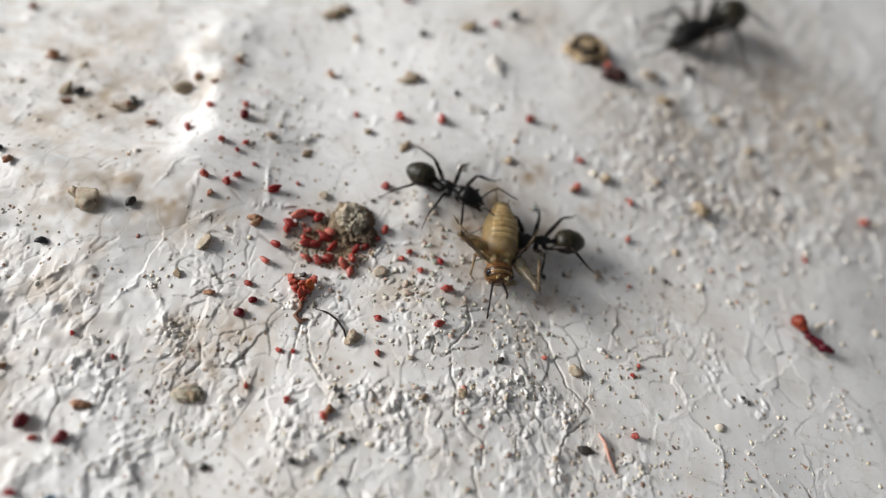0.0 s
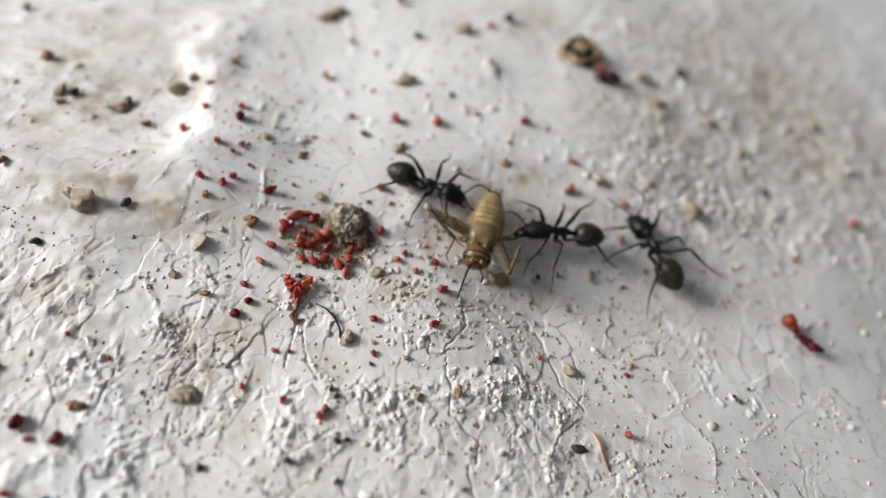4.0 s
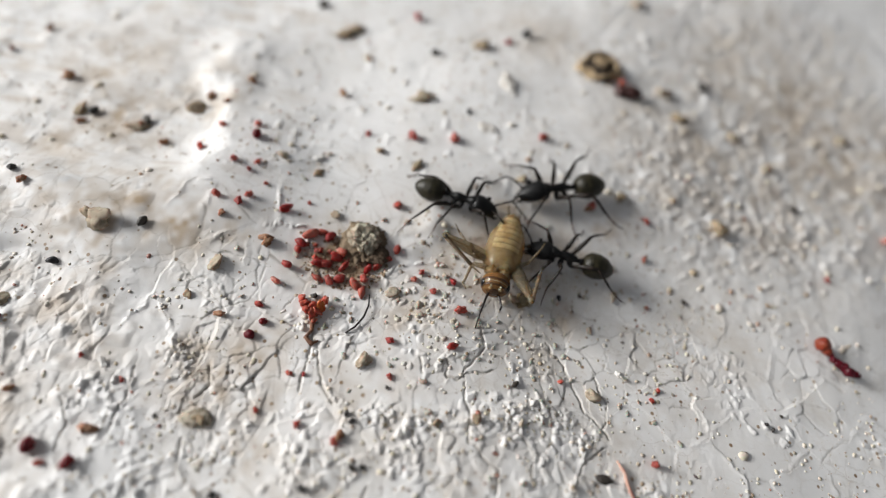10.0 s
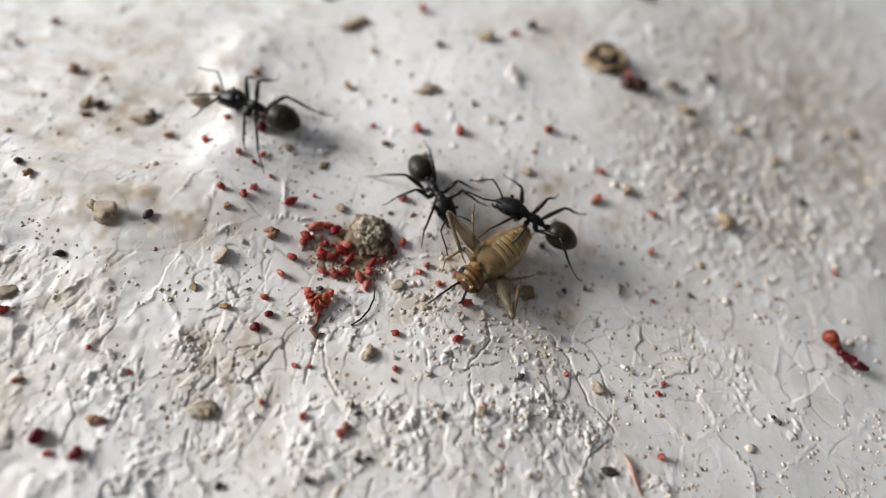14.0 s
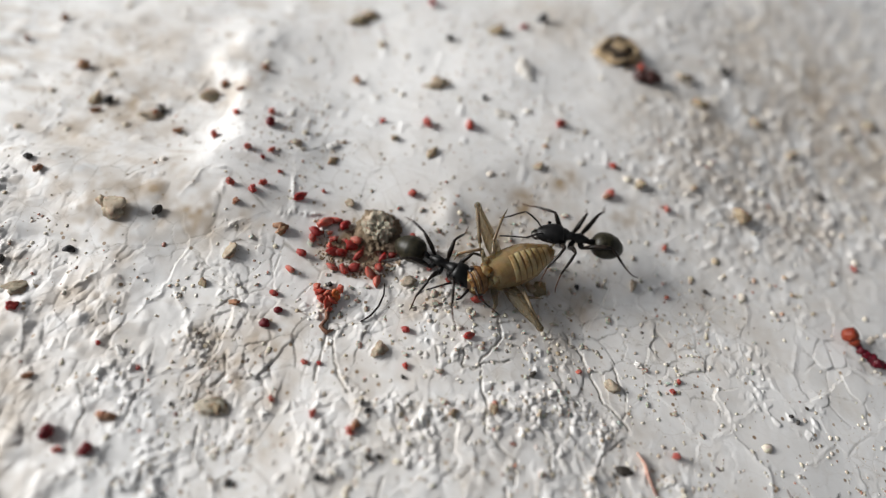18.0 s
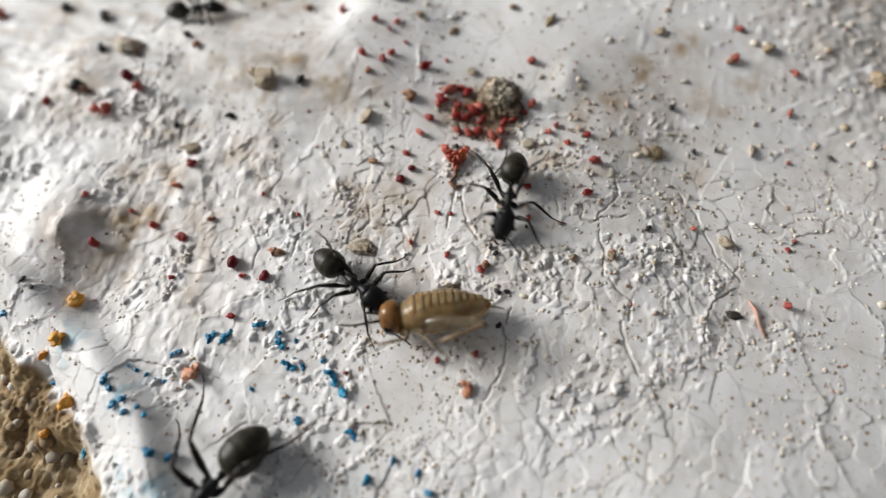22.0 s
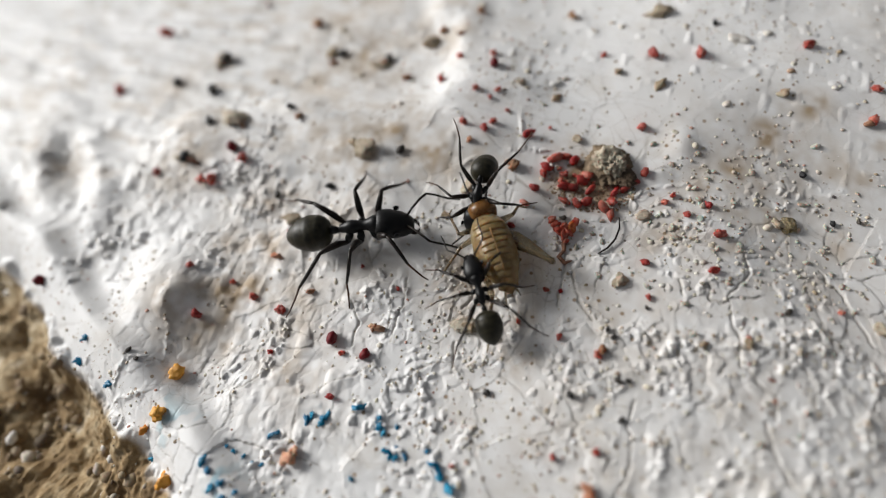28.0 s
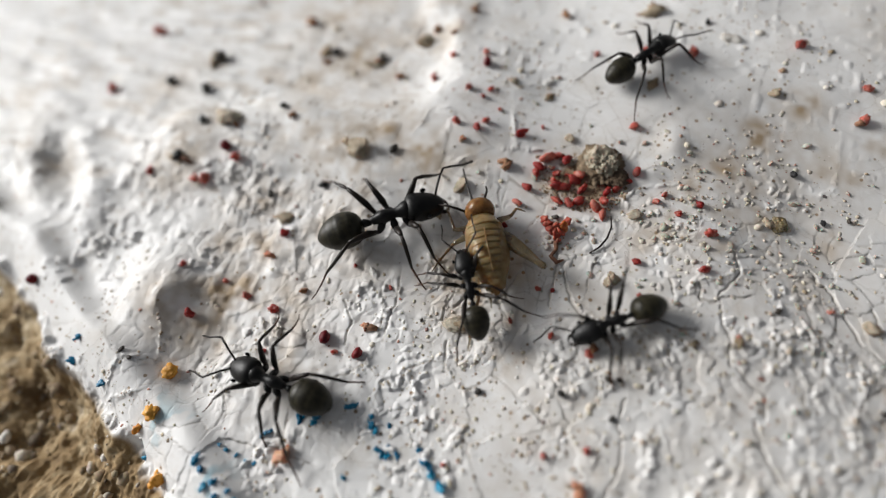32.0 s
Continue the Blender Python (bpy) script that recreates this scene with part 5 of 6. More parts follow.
# ---- the cricket ----
def cricket_leg(cricket, name, at, bones, thick, side):
    """A leg from its hip: bones are (length mm, turn from the head's way, rise) for thigh, shin and foot."""
    points = [Vector((0, 0, 0))]
    for long, turn, rise in bones:
        c = math.cos(radians(rise))
        points.append(points[-1] + Vector((c * math.cos(radians(turn)), side * c * math.sin(radians(turn)), math.sin(radians(rise)))) * long * MM)
    a, b, c, d = points
    leg = part(name, tube([a, a.lerp(b, 0.12), a.lerp(b, 0.4), a.lerp(b, 0.8), b], [thick * 0.6 * MM, thick * 0.95 * MM, thick * MM, thick * 0.72 * MM, thick * 0.6 * MM], 10), GLASSY, cricket)
    part("shin", tube([b, b.lerp(c, 0.1), b.lerp(c, 0.6), c], [thick * 0.62 * MM, thick * 0.5 * MM, thick * 0.42 * MM, thick * 0.4 * MM], 8), SHANK, leg, "grey-brown shin")
    part("foot", tube([c, c.lerp(d, 0.5), d], [thick * 0.34 * MM, thick * 0.26 * MM, thick * 0.12 * MM], 7), SHANK, leg)
    leg.location = tuple(v * MM for v in at)
    return leg


def jumping_leg(cricket, side):
    """A hind leg: flat swollen thigh along x, spiny shin and foot hinged at the knee."""
    leg = part("hind_leg", tube([(x * MM, 0, z * MM) for x, z in ((0, 0), (0.3, 0.04), (0.95, 0.08), (1.8, 0.08), (2.6, 0.04), (3.25, 0.0), (3.65, 0.0), (3.8, -0.02))], [(w * MM, h * MM) for w, h in ((0.22, 0.24), (0.40, 0.34), (0.47, 0.38), (0.42, 0.35), (0.30, 0.28), (0.2, 0.21), (0.22, 0.22), (0.1, 0.1))], 16), GLASSY, cricket, "large translucent jumping thigh with brownish veins")
    leg.location = (0.95 * MM, side * 0.85 * MM, -0.05 * MM)
    leg["side"] = side
    for w in (0.30, -0.30):
        part("vein", tube([(x * MM, 0.8 * w * k * MM, 0.37 * k * MM) for x, k in ((0.35, 0.7), (1.05, 1.0), (1.9, 0.9), (2.7, 0.55), (3.3, 0.38))], [0.03 * MM] * 5, 5), SEAM, leg)
    shin = tube([(0, 0, 0), (0.25 * MM, 0, 0.03 * MM), (1.5 * MM, 0, 0.02 * MM), (2.55 * MM, 0, 0)], [0.16 * MM, 0.14 * MM, 0.115 * MM, 0.13 * MM], 9)
    for k in range(6):
        p = Vector((0.9 + 0.28 * k, 0.08 * (-1) ** k, 0.05)) * MM
        sweep(shin, [p, p + Vector((0.14, 0.16 * (-1) ** k, 0.1)) * MM], [0.032 * MM, 0.006 * MM], 5)
    part("shin", shin, SHANK, leg, "spiny grey-brown shin").location = (3.68 * MM, 0, 0)
    part("foot", tube([(2.55 * MM, 0, 0), (2.9 * MM, 0.03 * MM, -0.04 * MM), (3.35 * MM, 0, -0.1 * MM)], [0.09 * MM, 0.06 * MM, 0.03 * MM], 7), GLASSY, leg).location = (3.68 * MM, 0, 0)
    return leg


def girth(x):
    """Half the width of the trunk at x, in mm: drawn in at the neck, full at mid belly, tapering to the tail."""
    return 0.47 + 0.83 * math.exp(-(abs(x + 0.15) / 1.95) ** 2.6) + 0.26 * math.exp(-((x - 1.6) / 0.8) ** 2)


def body_plate(x1, x0, half, under=False, proud=0.035):
    """A curved plate across the back (or belly) from x1 back to x0, its rim sunk into the trunk."""
    bm = bmesh.new()
    rows = []
    for i in range(7):
        s = i / 6
        x = x1 + (x0 - x1) * s
        row = []
        for j in range(15):
            a = half * (j / 7 - 1)
            rim = i in (0, 6) or j in (0, 14)
            r = girth(x) * (0.93 if rim else 1.0 + proud * (0.35 + 0.65 * s) - 0.02 * abs(j / 7 - 1) ** 4)
            row.append(bm.verts.new((x * MM, r * math.sin(a) * MM, 0.9 * r * math.cos(a) * (-1 if under else 1) * MM)))
        rows.append(row)
    for a, b in zip(rows, rows[1:]):
        for j in range(14):
            bm.faces.new((a[j], b[j], b[j + 1], a[j + 1]) if under else (a[j], a[j + 1], b[j + 1], b[j]))
    return bm


def build_cricket():
    """A pale cricket nymph 6 mm long, along x, its middle at the origin."""
    cricket = tagged(new("cricket_nymph"), "pale amber cricket nymph being dragged by ants", "cricket")
    stations = [2.2 - 4.95 * k / 30 for k in range(31)]
    soft = [(girth(x) * (0.985 if 0 < k < 30 else 0.5) * (1 + 0.012 * math.sin(2 * math.pi * x / 0.46))) for k, x in enumerate(stations)]
    trunk = tube([(x * MM, 0, 0) for x in stations], [(r * MM, 0.9 * r * MM) for r in soft], 28)
    part("abdomen", trunk, PALE, cricket, "soft translucent cream body")
    for k in range(8):
        x1 = 0.72 - 0.42 * k
        part("back_plate", body_plate(x1, x1 - 0.41, 0.80 - 0.03 * k, False, 0.065), TAN, cricket, "brownish plate across the back")
        if k < 7:
            part("belly_plate", body_plate(x1 - 0.1, x1 - 0.50, 0.85, True, 0.06), CREAM, cricket, "pale plate across the belly")
    part("back_plate", body_plate(1.22, 0.74, 0.95, False, 0.06), TAN, cricket, "brownish plate across the back")
    part("back_plate", body_plate(1.72, 1.25, 1.0, False, 0.06), TAN, cricket, "brownish plate across the back")
    part("pronotum", body(0.85 * MM, 0.90 * MM, 0.86 * MM, lambda s: round_profile(s, 0.34, 0.16) * (0.84 + 0.12 * s), 2.42 * MM, 0, 24, 16), TAN, cricket, "smooth amber collar behind the head")
    part("midline", tube([(x * MM, 0, 0.9 * (girth(x) * 1.035) * MM) for x in [0.9 - 0.25 * k for k in range(12)]], [0.05 * MM] * 12, 6), SEAM, cricket, "darker line down the back")
    part("tail", body(0.5 * MM, 0.46 * MM, 0.40 * MM, lambda s: (1 - s) ** 0.6, -2.55 * MM, 0, 14, 10), TAN, cricket)
    # soft, lumpy underside between the legs
    for k in range(13):
        bm = bmesh.new()
        crumb(bm, 2.15 - 0.26 * (k % 7), 0.42 * (-1) ** k + 0.2 * math.sin(3 * k), -0.60 - 0.06 * math.cos(2 * k), 0.36 + 0.09 * math.sin(5 * k), 3.1 * k, 0.75, 1.0, 3)
        part("leg_base", bm, PALE, cricket, "soft pale base of a leg")
    head = part("head", body(1.34 * MM, 0.96 * MM, 1.02 * MM, lambda s: round_profile(s, 0.62, 0.50), 3.45 * MM, 0.0, 24, 20), AMBER, cricket, "amber-brown head with a dark-striped face")
    # striped face: dark bands with cream lines between them, from the brow down to the mouth
    for k, x in enumerate((2.78, 2.96, 3.13)):
        r = 0.96 * round_profile((3.45 - x) / 1.34, 0.62, 0.50) * 0.985
        arc = [math.pi * (1.02 + 0.096 * j) for j in range(11)]
        part("band", tube([(x * MM, r * math.cos(a) * MM, 1.055 * r * math.sin(a) * MM) for a in arc], [(0.10 * MM, 0.04 * MM) if k % 2 == 0 else (0.03 * MM, 0.04 * MM)] * 11, 6), BANDED if k % 2 == 0 else CREAM, head, "dark band across the face" if k % 2 == 0 else "cream line across the face")
    part("face", body(0.34 * MM, 0.40 * MM, 0.5 * MM, lambda s: round_profile(s, 0.6, 0.3), 3.50 * MM, 0.0, 14, 8), BANDED, head, "dark mouthparts").location = (0, 0, -0.15 * MM)
    for side in (1, -1):
        bm = bmesh.new()
        bmesh.ops.create_icosphere(bm, subdivisions=3, radius=0.30 * MM)
        eye = part("eye", bm, EYE, head, "large glossy black eye")
        eye.location, eye.scale = (2.92 * MM, side * 0.73 * MM, -0.24 * MM), (1.0, 0.75, 1.15)
        part("palp", tube([(3.2 * MM, side * 0.2 * MM, -0.5 * MM), (3.45 * MM, side * 0.35 * MM, -0.75 * MM), (3.35 * MM, side * 0.3 * MM, -1.0 * MM)], [0.1 * MM, 0.08 * MM, 0.07 * MM], 7), CREAM, head)
        jumping_leg(cricket, side)
    part("antenna", tube([(3.2 * MM, 0.25 * MM, 0.05 * MM), (3.8 * MM, 0.36 * MM, 0.1 * MM), (4.8 * MM, 0.46 * MM, 0.1 * MM), (5.9 * MM, 0.50 * MM, 0.35 * MM)], [0.11 * MM, 0.08 * MM, 0.065 * MM, 0.045 * MM], 8), HORN, cricket, "dark segmented feeler, broken short")
    part("antenna", tube([(3.2 * MM, -0.25 * MM, 0.05 * MM), (3.6 * MM, -0.5 * MM, 0.1 * MM), (4.05 * MM, -0.72 * MM, 0.1 * MM), (4.35 * MM, -0.70 * MM, 0.15 * MM)], [0.11 * MM, 0.09 * MM, 0.075 * MM, 0.06 * MM], 8), HORN, cricket, "dark segmented feeler, broken short")
    for side, long in ((1, 0.6), (-1, 0.35)):
        part("tail_feeler", tube([(-2.6 * MM, side * 0.22 * MM, 0.05 * MM), ((-2.6 - long) * MM, side * 0.42 * MM, 0.0), ((-2.6 - 1.8 * long) * MM, side * 0.5 * MM, -0.15 * MM)], [0.10 * MM, 0.07 * MM, 0.03 * MM], 7), GLASSY, cricket)
    cricket_leg(cricket, "front_leg", (1.95, 0.7, -0.45), [(1.1, 92, 4), (1.55, 8, 2), (0.5, -35, -10)], 0.20, 1)
    cricket_leg(cricket, "front_leg", (1.95, -0.7, -0.45), [(1.15, 82, 6), (0.65, 50, 10), (0.6, 118, -15)], 0.22, -1)
    cricket_leg(cricket, "middle_leg", (1.45, 0.75, -0.45), [(1.35, 112, 8), (1.5, 126, -14), (0.7, 132, -22)], 0.20, 1)
    cricket_leg(cricket, "middle_leg", (1.45, -0.75, -0.45), [(1.2, 128, 0), (1.2, 152, -14), (0.6, 160, -20)], 0.20, -1)
    return cricket


CRICKET = build_cricket()

FEELER = tagged(new("broken_feeler"), "short dark curved feeler broken off the cricket", "feeler")
part("strand", tube([(0.0, 1.25 * MM, 0.14 * MM), (0.13 * MM, 0.55 * MM, 0.2 * MM), (0.02 * MM, -0.2 * MM, 0.2 * MM), (-0.3 * MM, -0.85 * MM, 0.17 * MM), (-0.75 * MM, -1.3 * MM, 0.12 * MM)], [0.035 * MM, 0.05 * MM, 0.06 * MM, 0.06 * MM, 0.05 * MM], 8), HORN, FEELER)


# ---- what moves ----
def at_time(rows, t):
    """Place and heading along rows of (t, x, y, heading, lift, pitch)."""
    times = [r[0] for r in rows]
    return [float(np.interp(t, times, [r[k] for r in rows])) for k in (1, 2, 3, 4, 5)]


def go(ant, rows, seed, brace=0.0):
    """Keys an ant along its rows (seconds, mm, mm, degrees[, lift mm, nose up degrees]) and steps its legs with the way it goes."""
    rng = np.random.RandomState(seed)
    full, last = [], None
    for r in rows:
        t, x, y, turn, lift, nose = (*r, 0, 0)[:6]
        if last is not None:
            turn = last + (turn - last + 180) % 360 - 180
        last = turn
        full.append((t, x, y, turn, lift, nose))
    if full[0][0] > 0:
        full.insert(0, (0.0, *full[0][1:]))
    if full[-1][0] < 32:
        full.append((32.0, *full[-1][1:]))
    walk(ant, [(t, pose(x * MM, y * MM, (float(lie(x, y)) + 0.06 + lift) * MM, 0, -nose, turn)) for t, x, y, turn, lift, nose in full])
    # moments at which the feet move
    moments, t = [(0.0, 0.0)], 0.0
    phase = 0.0
    while t < 32.0 - 1e-6:
        x, y, turn, _, _ = at_time(full, t)
        x2, y2, turn2, _, _ = at_time(full, t + 0.1)
        way = math.hypot(x2 - x, y2 - y) + 0.03 * abs(turn2 - turn)
        step = 0.1 if way > 0.45 else 0.5
        phase += way * step / 0.1 / (ant.scale[0] / MM * 0.75)
        t = min(32.0, t + step)
        moments.append((t, phase))
    keep = [m for i, m in enumerate(moments) if i in (0, len(moments) - 1) or abs(m[1] - moments[i - 1][1]) + abs(moments[i + 1][1] - m[1]) > 0.004]
    legs = [o for o in ant.children if o.name.startswith("leg")]
    for i, leg in enumerate(legs):
        rest = leg["rest"] + rng.uniform(-9, 9)
        gait = math.pi * ((i % 3 + (i // 3)) % 2)
        place = leg.location.copy()
        rows_leg = []
        for t, p in keep:
            a = 2 * math.pi * p + gait
            swing, rise = 17 * math.sin(a), 7 * max(0.0, math.cos(a))
            rows_leg.append((t, Matrix.Translation(place) @ pose(0, 0, 0, 0, -rise, rest - math.copysign(1, leg["rest"]) * swing)))
        walk(leg, rows_leg)
    for i, feeler in enumerate(o for o in ant.children if o.name.startswith("antenna")):
        place = feeler.location.copy()
        lean = rng.uniform(-6, 10)
        beat = [0.0]
        while beat[-1] < 32:
            beat.append(min(32.0, beat[-1] + 0.4 + 0.5 * rng.rand()))
        walk(feeler, [(t, Matrix.Translation(place) @ pose(0, 0, 0, 0, lean + rng.uniform(-14, 14), (1 - 2 * i) * rng.uniform(-4, 26))) for t in beat])


def motions():
    go(PULLER, [(0, 0.01, 2.97, -17), (1, -0.08, 2.72, -20), (2, -0.45, 3.26, -17), (3, -0.64, 2.88, -16), (5.5, -1.19, 3.48, 8), (6, -1.23, 4.11, 17), (7, -0.80, 2.95, -7), (8, -1.05, 3.18, -12), (9, -0.90, 3.34, -14), (10, -0.18, 3.43, -9), (11, -1.37, 4.08, -20), (12, -2.28, 4.06, -54), (13, -1.99, 3.73, -47), (14, -1.97, 3.14, -52), (14.5, -2.01, 2.35, -53), (16.5, -2.3, -0.68, -58, 0.4, -14), (17, -2.08, -1.05, -54, 0.4, -14), (17.5, -2.08, -1.05, -50, 0.4, -14), (18, -1.35, -2.19, -19), (18.4, -1.36, -4.01, 41), (18.6, 0.04, -5.14, 45), (19, 1.31, -5.10, 50), (19.5, 1.86, -5.57, 41), (20, -1.15, -8.87, 35), (20.5, -2.36, -10.73, 43), (21, -2.78, -12.10, 36), (21.5, -8.56, -15.74, 16), (22, -10.54, -14.66, -24), (22.5, -13.37, -10.44, -64), (22.8, -12.00, -8.22, -87), (23, -10.76, -6.87, -105), (23.5, -11.65, -6.60, -116), (24, -11.60, -8.72, -150, 1.3, -38), (24.5, -11.55, -7.38, -125, 0.7, -22), (25, -9.01, -6.08, -129), (25.5, -8.57, -5.18, -130), (27.5, -11.9, -4.47, -83, 1.2, -38), (28, -11.9, -4.47, -90, 1.3, -42), (29, -11.88, -3.94, -86, 1.3, -42), (30, -10.98, -2.85, -79, 1.3, -42), (31, -11.28, -3.48, -81, 1.3, -42), (31.2, -11.81, -0.94, -47, 0.4, -12), (31.3, -12.06, 0.19, -13), (31.4, -10.98, 1.48, -4), (31.6, -7.88, 3.88, 28), (31.8, -5.35, 5.83, 44), (32, -4.20, 7.03, 50)], 40)
    go(TUGGER, [(0, 6.90, 0.72, -166, 0.35, 4), (1, 8.11, 1.09, -169, 0.35, 4), (2, 8.11, 1.60, -174, 0.35, 4), (3, 8.54, 1.72, -172, 0.35, 4), (5.5, 8.59, 1.92, -170, 0.35, 4), (6, 8.55, 1.47, -173, 0.35, 4), (7, 7.22, 1.25, 180, 0.35, 4), (8, 7.47, 1.13, 179, 0.35, 4), (9, 7.58, 0.32, -172, 0.35, 4), (10, 7.66, 1.11, 176, 0.35, 4), (11, 7.12, 0.24, -179, 0.35, 4), (11.5, 6.45, 0.48, 179), (11.8, 5.65, 0.99, 166, 0.5, 6), (12, 3.82, 1.49, 154, 1.1, 10), (13, 3.83, 1.82, 155, 1.2, 12), (14, 4.68, 1.88, 165, 1.2, 12), (14.5, 5.48, 2.10, 164, 1.2, 12), (16.5, 6.69, 1.99, 168, 1.2, 12), (17, 6.57, 1.13, 167, 1.2, 12), (18, 6.77, 0.90, -174, 1.2, 12), (18.5, 7.09, 1.12, -155, 1, 8), (19, 6.46, 0.97, -146, 0.8, 6), (19.5, 5.99, 0.00, -131, 0.8, 4), (20, 4.67, -2.04, -130, 0.8, 0), (20.5, 3.82, -3.27, -125, 0.9, 0), (21, 2.49, -6.98, -106, 0.9, -10), (21.2, 1.41, -5.47, -132, 0.4, 0), (21.4, 0.49, -3.49, -170), (21.6, -2.06, -3.30, 174), (21.8, -4.10, -3.33, -168), (21.9, -3.84, -5.55, -117), (22, -3.07, -7.68, -88), (22.2, 4.39, -15.46, -64), (22.4, 5.28, -21.50, -68), (22.6, 6.62, -19.31, -7), (22.8, 9.25, -18.13, 8), (25.5, 40.00, -40.00, -30)], 41)
    go(SCOUT, [(0, 20.71, 27.46, -137, 0, 0), (0.2, 10.16, 15.38, -141), (0.4, 7.11, 10.37, -146), (0.6, 7.16, 9.34, -136), (0.8, 7.16, 8.88, -127), (1, 6.92, 8.08, -126), (1.2, 7.42, 8.10, -110), (1.4, 7.44, 8.13, -99), (1.5, 7.77, 8.42, -92), (1.6, 8.26, 8.74, -83), (1.8, 10.64, 10.58, -30), (2, 14.4, 13.24, 14, 0, 0), (2.2, 21.21, 13.31, 6), (2.4, 30.92, 12.23, 6), (2.6, 35.42, 4.51, -51), (2.8, 35.91, -1.83, -73), (3, 32.41, -8.11, -94), (3.4, 32.16, -12.36, -90), (4.5, 60.00, -40.00, -60)], 42)
    go(HELPER, [(0, 18.9, -18.2, 114), (0.2, 17.67, -11.74, 122), (0.4, 15.66, -10.59, 148), (0.6, 13.65, -7.20, 112), (0.8, 13.00, -4.72, 106), (1, 12.04, -4.27, 121), (1.4, 12.69, -4.23, 102), (2, 13.36, -3.71, 88), (2.4, 14.71, -2.78, 109), (3, 15.30, -0.71, 109), (3.4, 17.12, 0.35, 101), (4.5, 12.59, 4.51, 143), (5.5, 9.94, 7.58, 172), (6, 8.77, 6.97, -162), (7, 7.59, 5.76, -154), (8, 7.10, 5.77, -162), (9, 6.68, 5.89, -156), (10, 6.81, 6.11, -159), (11, 6.66, 6.63, -175), (11.5, 6.70, 6.73, -166), (11.8, 7.68, 6.81, -172), (12, 7.06, 8.78, 154), (12.2, 6.41, 11.72, 138), (12.4, 5.04, 14.10, 127), (12.6, 2.17, 14.09, 148), (12.8, -1.06, 13.58, -160), (13, -3.79, 10.76, -149), (13.4, -5.87, 10.22, -129), (13.8, -10.84, 6.57, -169), (14, -14.21, 6.30, 168), (14.2, -15.53, 6.85, 161), (14.4, -18.70, 6.62, 161), (14.5, -22.48, 10.69, 145), (15, -38.88, 26.52, 136), (17, -60.00, 60.00, 140)], 43)
    go(ROVER, [(0, 0.00, -60.00, 120), (3, 0.00, -45.00, 120), (4.5, 5.23, -19.52, 154), (5.2, -0.64, -14.73, 163), (5.5, -4.53, -11.68, 168), (5.7, -8.32, -7.17, 136), (5.9, -10.18, -6.94, 146), (6, -11.14, -6.75, 150), (6.1, -12.85, -3.78, 130), (6.3, -13.03, 0.26, 95), (6.5, -12.11, 6.24, 96), (6.7, -14.47, 11.77, 119), (6.9, -18.46, 15.40, 125), (7.5, -19.21, 16.54, 127), (8, -29.84, 18.73, 141), (8.5, -58.92, 42.19, 138), (9.5, -95.00, 45.00, 160)], 44)
    go(RUNNER, [(0, -75.00, 10.00, 0), (12, -75.00, 10.00, 0), (16, -21.28, -4.93, -56), (16.5, -17.53, -7.22, -51), (16.7, -14.54, -8.75, -35), (16.9, -12.48, -9.36, -9), (17, -10.48, -9.30, 4), (17.2, -6.40, -9.11, 5), (17.4, -1.34, -10.28, -15), (17.5, 1.82, -12.11, -15), (17.6, 5.30, -13.39, -12), (17.8, 10.83, -14.88, -14), (19.5, 40.00, -60.00, -40)], 45)
    go(CLIMBER, [(0, 45.00, -40.00, 90), (15, 45.00, -40.00, 90), (18.2, 18.49, -11.86, 46), (18.4, 19.26, -7.22, 45), (18.5, 21.73, -2.36, 57), (18.6, 22.38, 1.51, 74), (18.8, 21.94, 9.17, 92), (19, 17.95, 21.53, 101), (19.2, 18.22, 34.20, 100), (21, 30.00, 90.00, 90)], 46)
    go(STRAGGLER, [(0, -80.00, -20.00, 0), (17, -80.00, -20.00, 0), (19.3, -29.66, -4.31, -1), (19.4, -26.33, -4.57, -3), (19.5, -22.43, -4.98, -8), (19.6, -19.71, -7.19, -7), (19.8, -16.80, -11.07, -55), (20, -15.67, -14.61, -62), (20.2, -15.45, -19.42, -58), (20.5, -14.87, -20.05, -80), (20.8, -14.93, -20.66, -81), (21, -13.97, -22.25, -78), (21.5, -14.04, -23.90, -84), (21.8, -14.02, -25.05, -89), (22, -13.78, -26.41, -116), (22.2, -15.38, -28.98, -113), (22.6, -17.52, -32.67, -125), (25, -20.00, -70.00, -90)], 47)
    go(MINOR, [(0, -80.00, 60.00, -60), (18.5, -80.00, 60.00, -60), (21.6, -30.15, 7.20, 6), (22, -27.87, 2.03, 18), (22.2, -27.50, -2.35, 7), (22.4, -25.97, -3.00, -88), (22.6, -24.26, -4.80, -66), (22.8, -22.33, -6.89, -46), (23, -21.82, -7.54, -45), (23.2, -22.34, -7.86, -42), (23.4, -21.14, -8.14, -34), (23.6, -20.57, -9.35, -53), (23.8, -20.06, -10.31, -34), (24, -19.31, -10.59, -25), (24.4, -18.63, -11.20, -19), (24.8, -18.26, -11.30, -23), (25, -18.42, -11.60, -24), (25.2, -18.16, -12.67, -65), (25.4, -18.53, -12.80, -93), (25.5, -19.11, -12.66, -92), (26, -21.20, -17.37, -89), (26.6, -22.55, -22.90, -88), (29, -45.00, -60.00, -110)], 48)
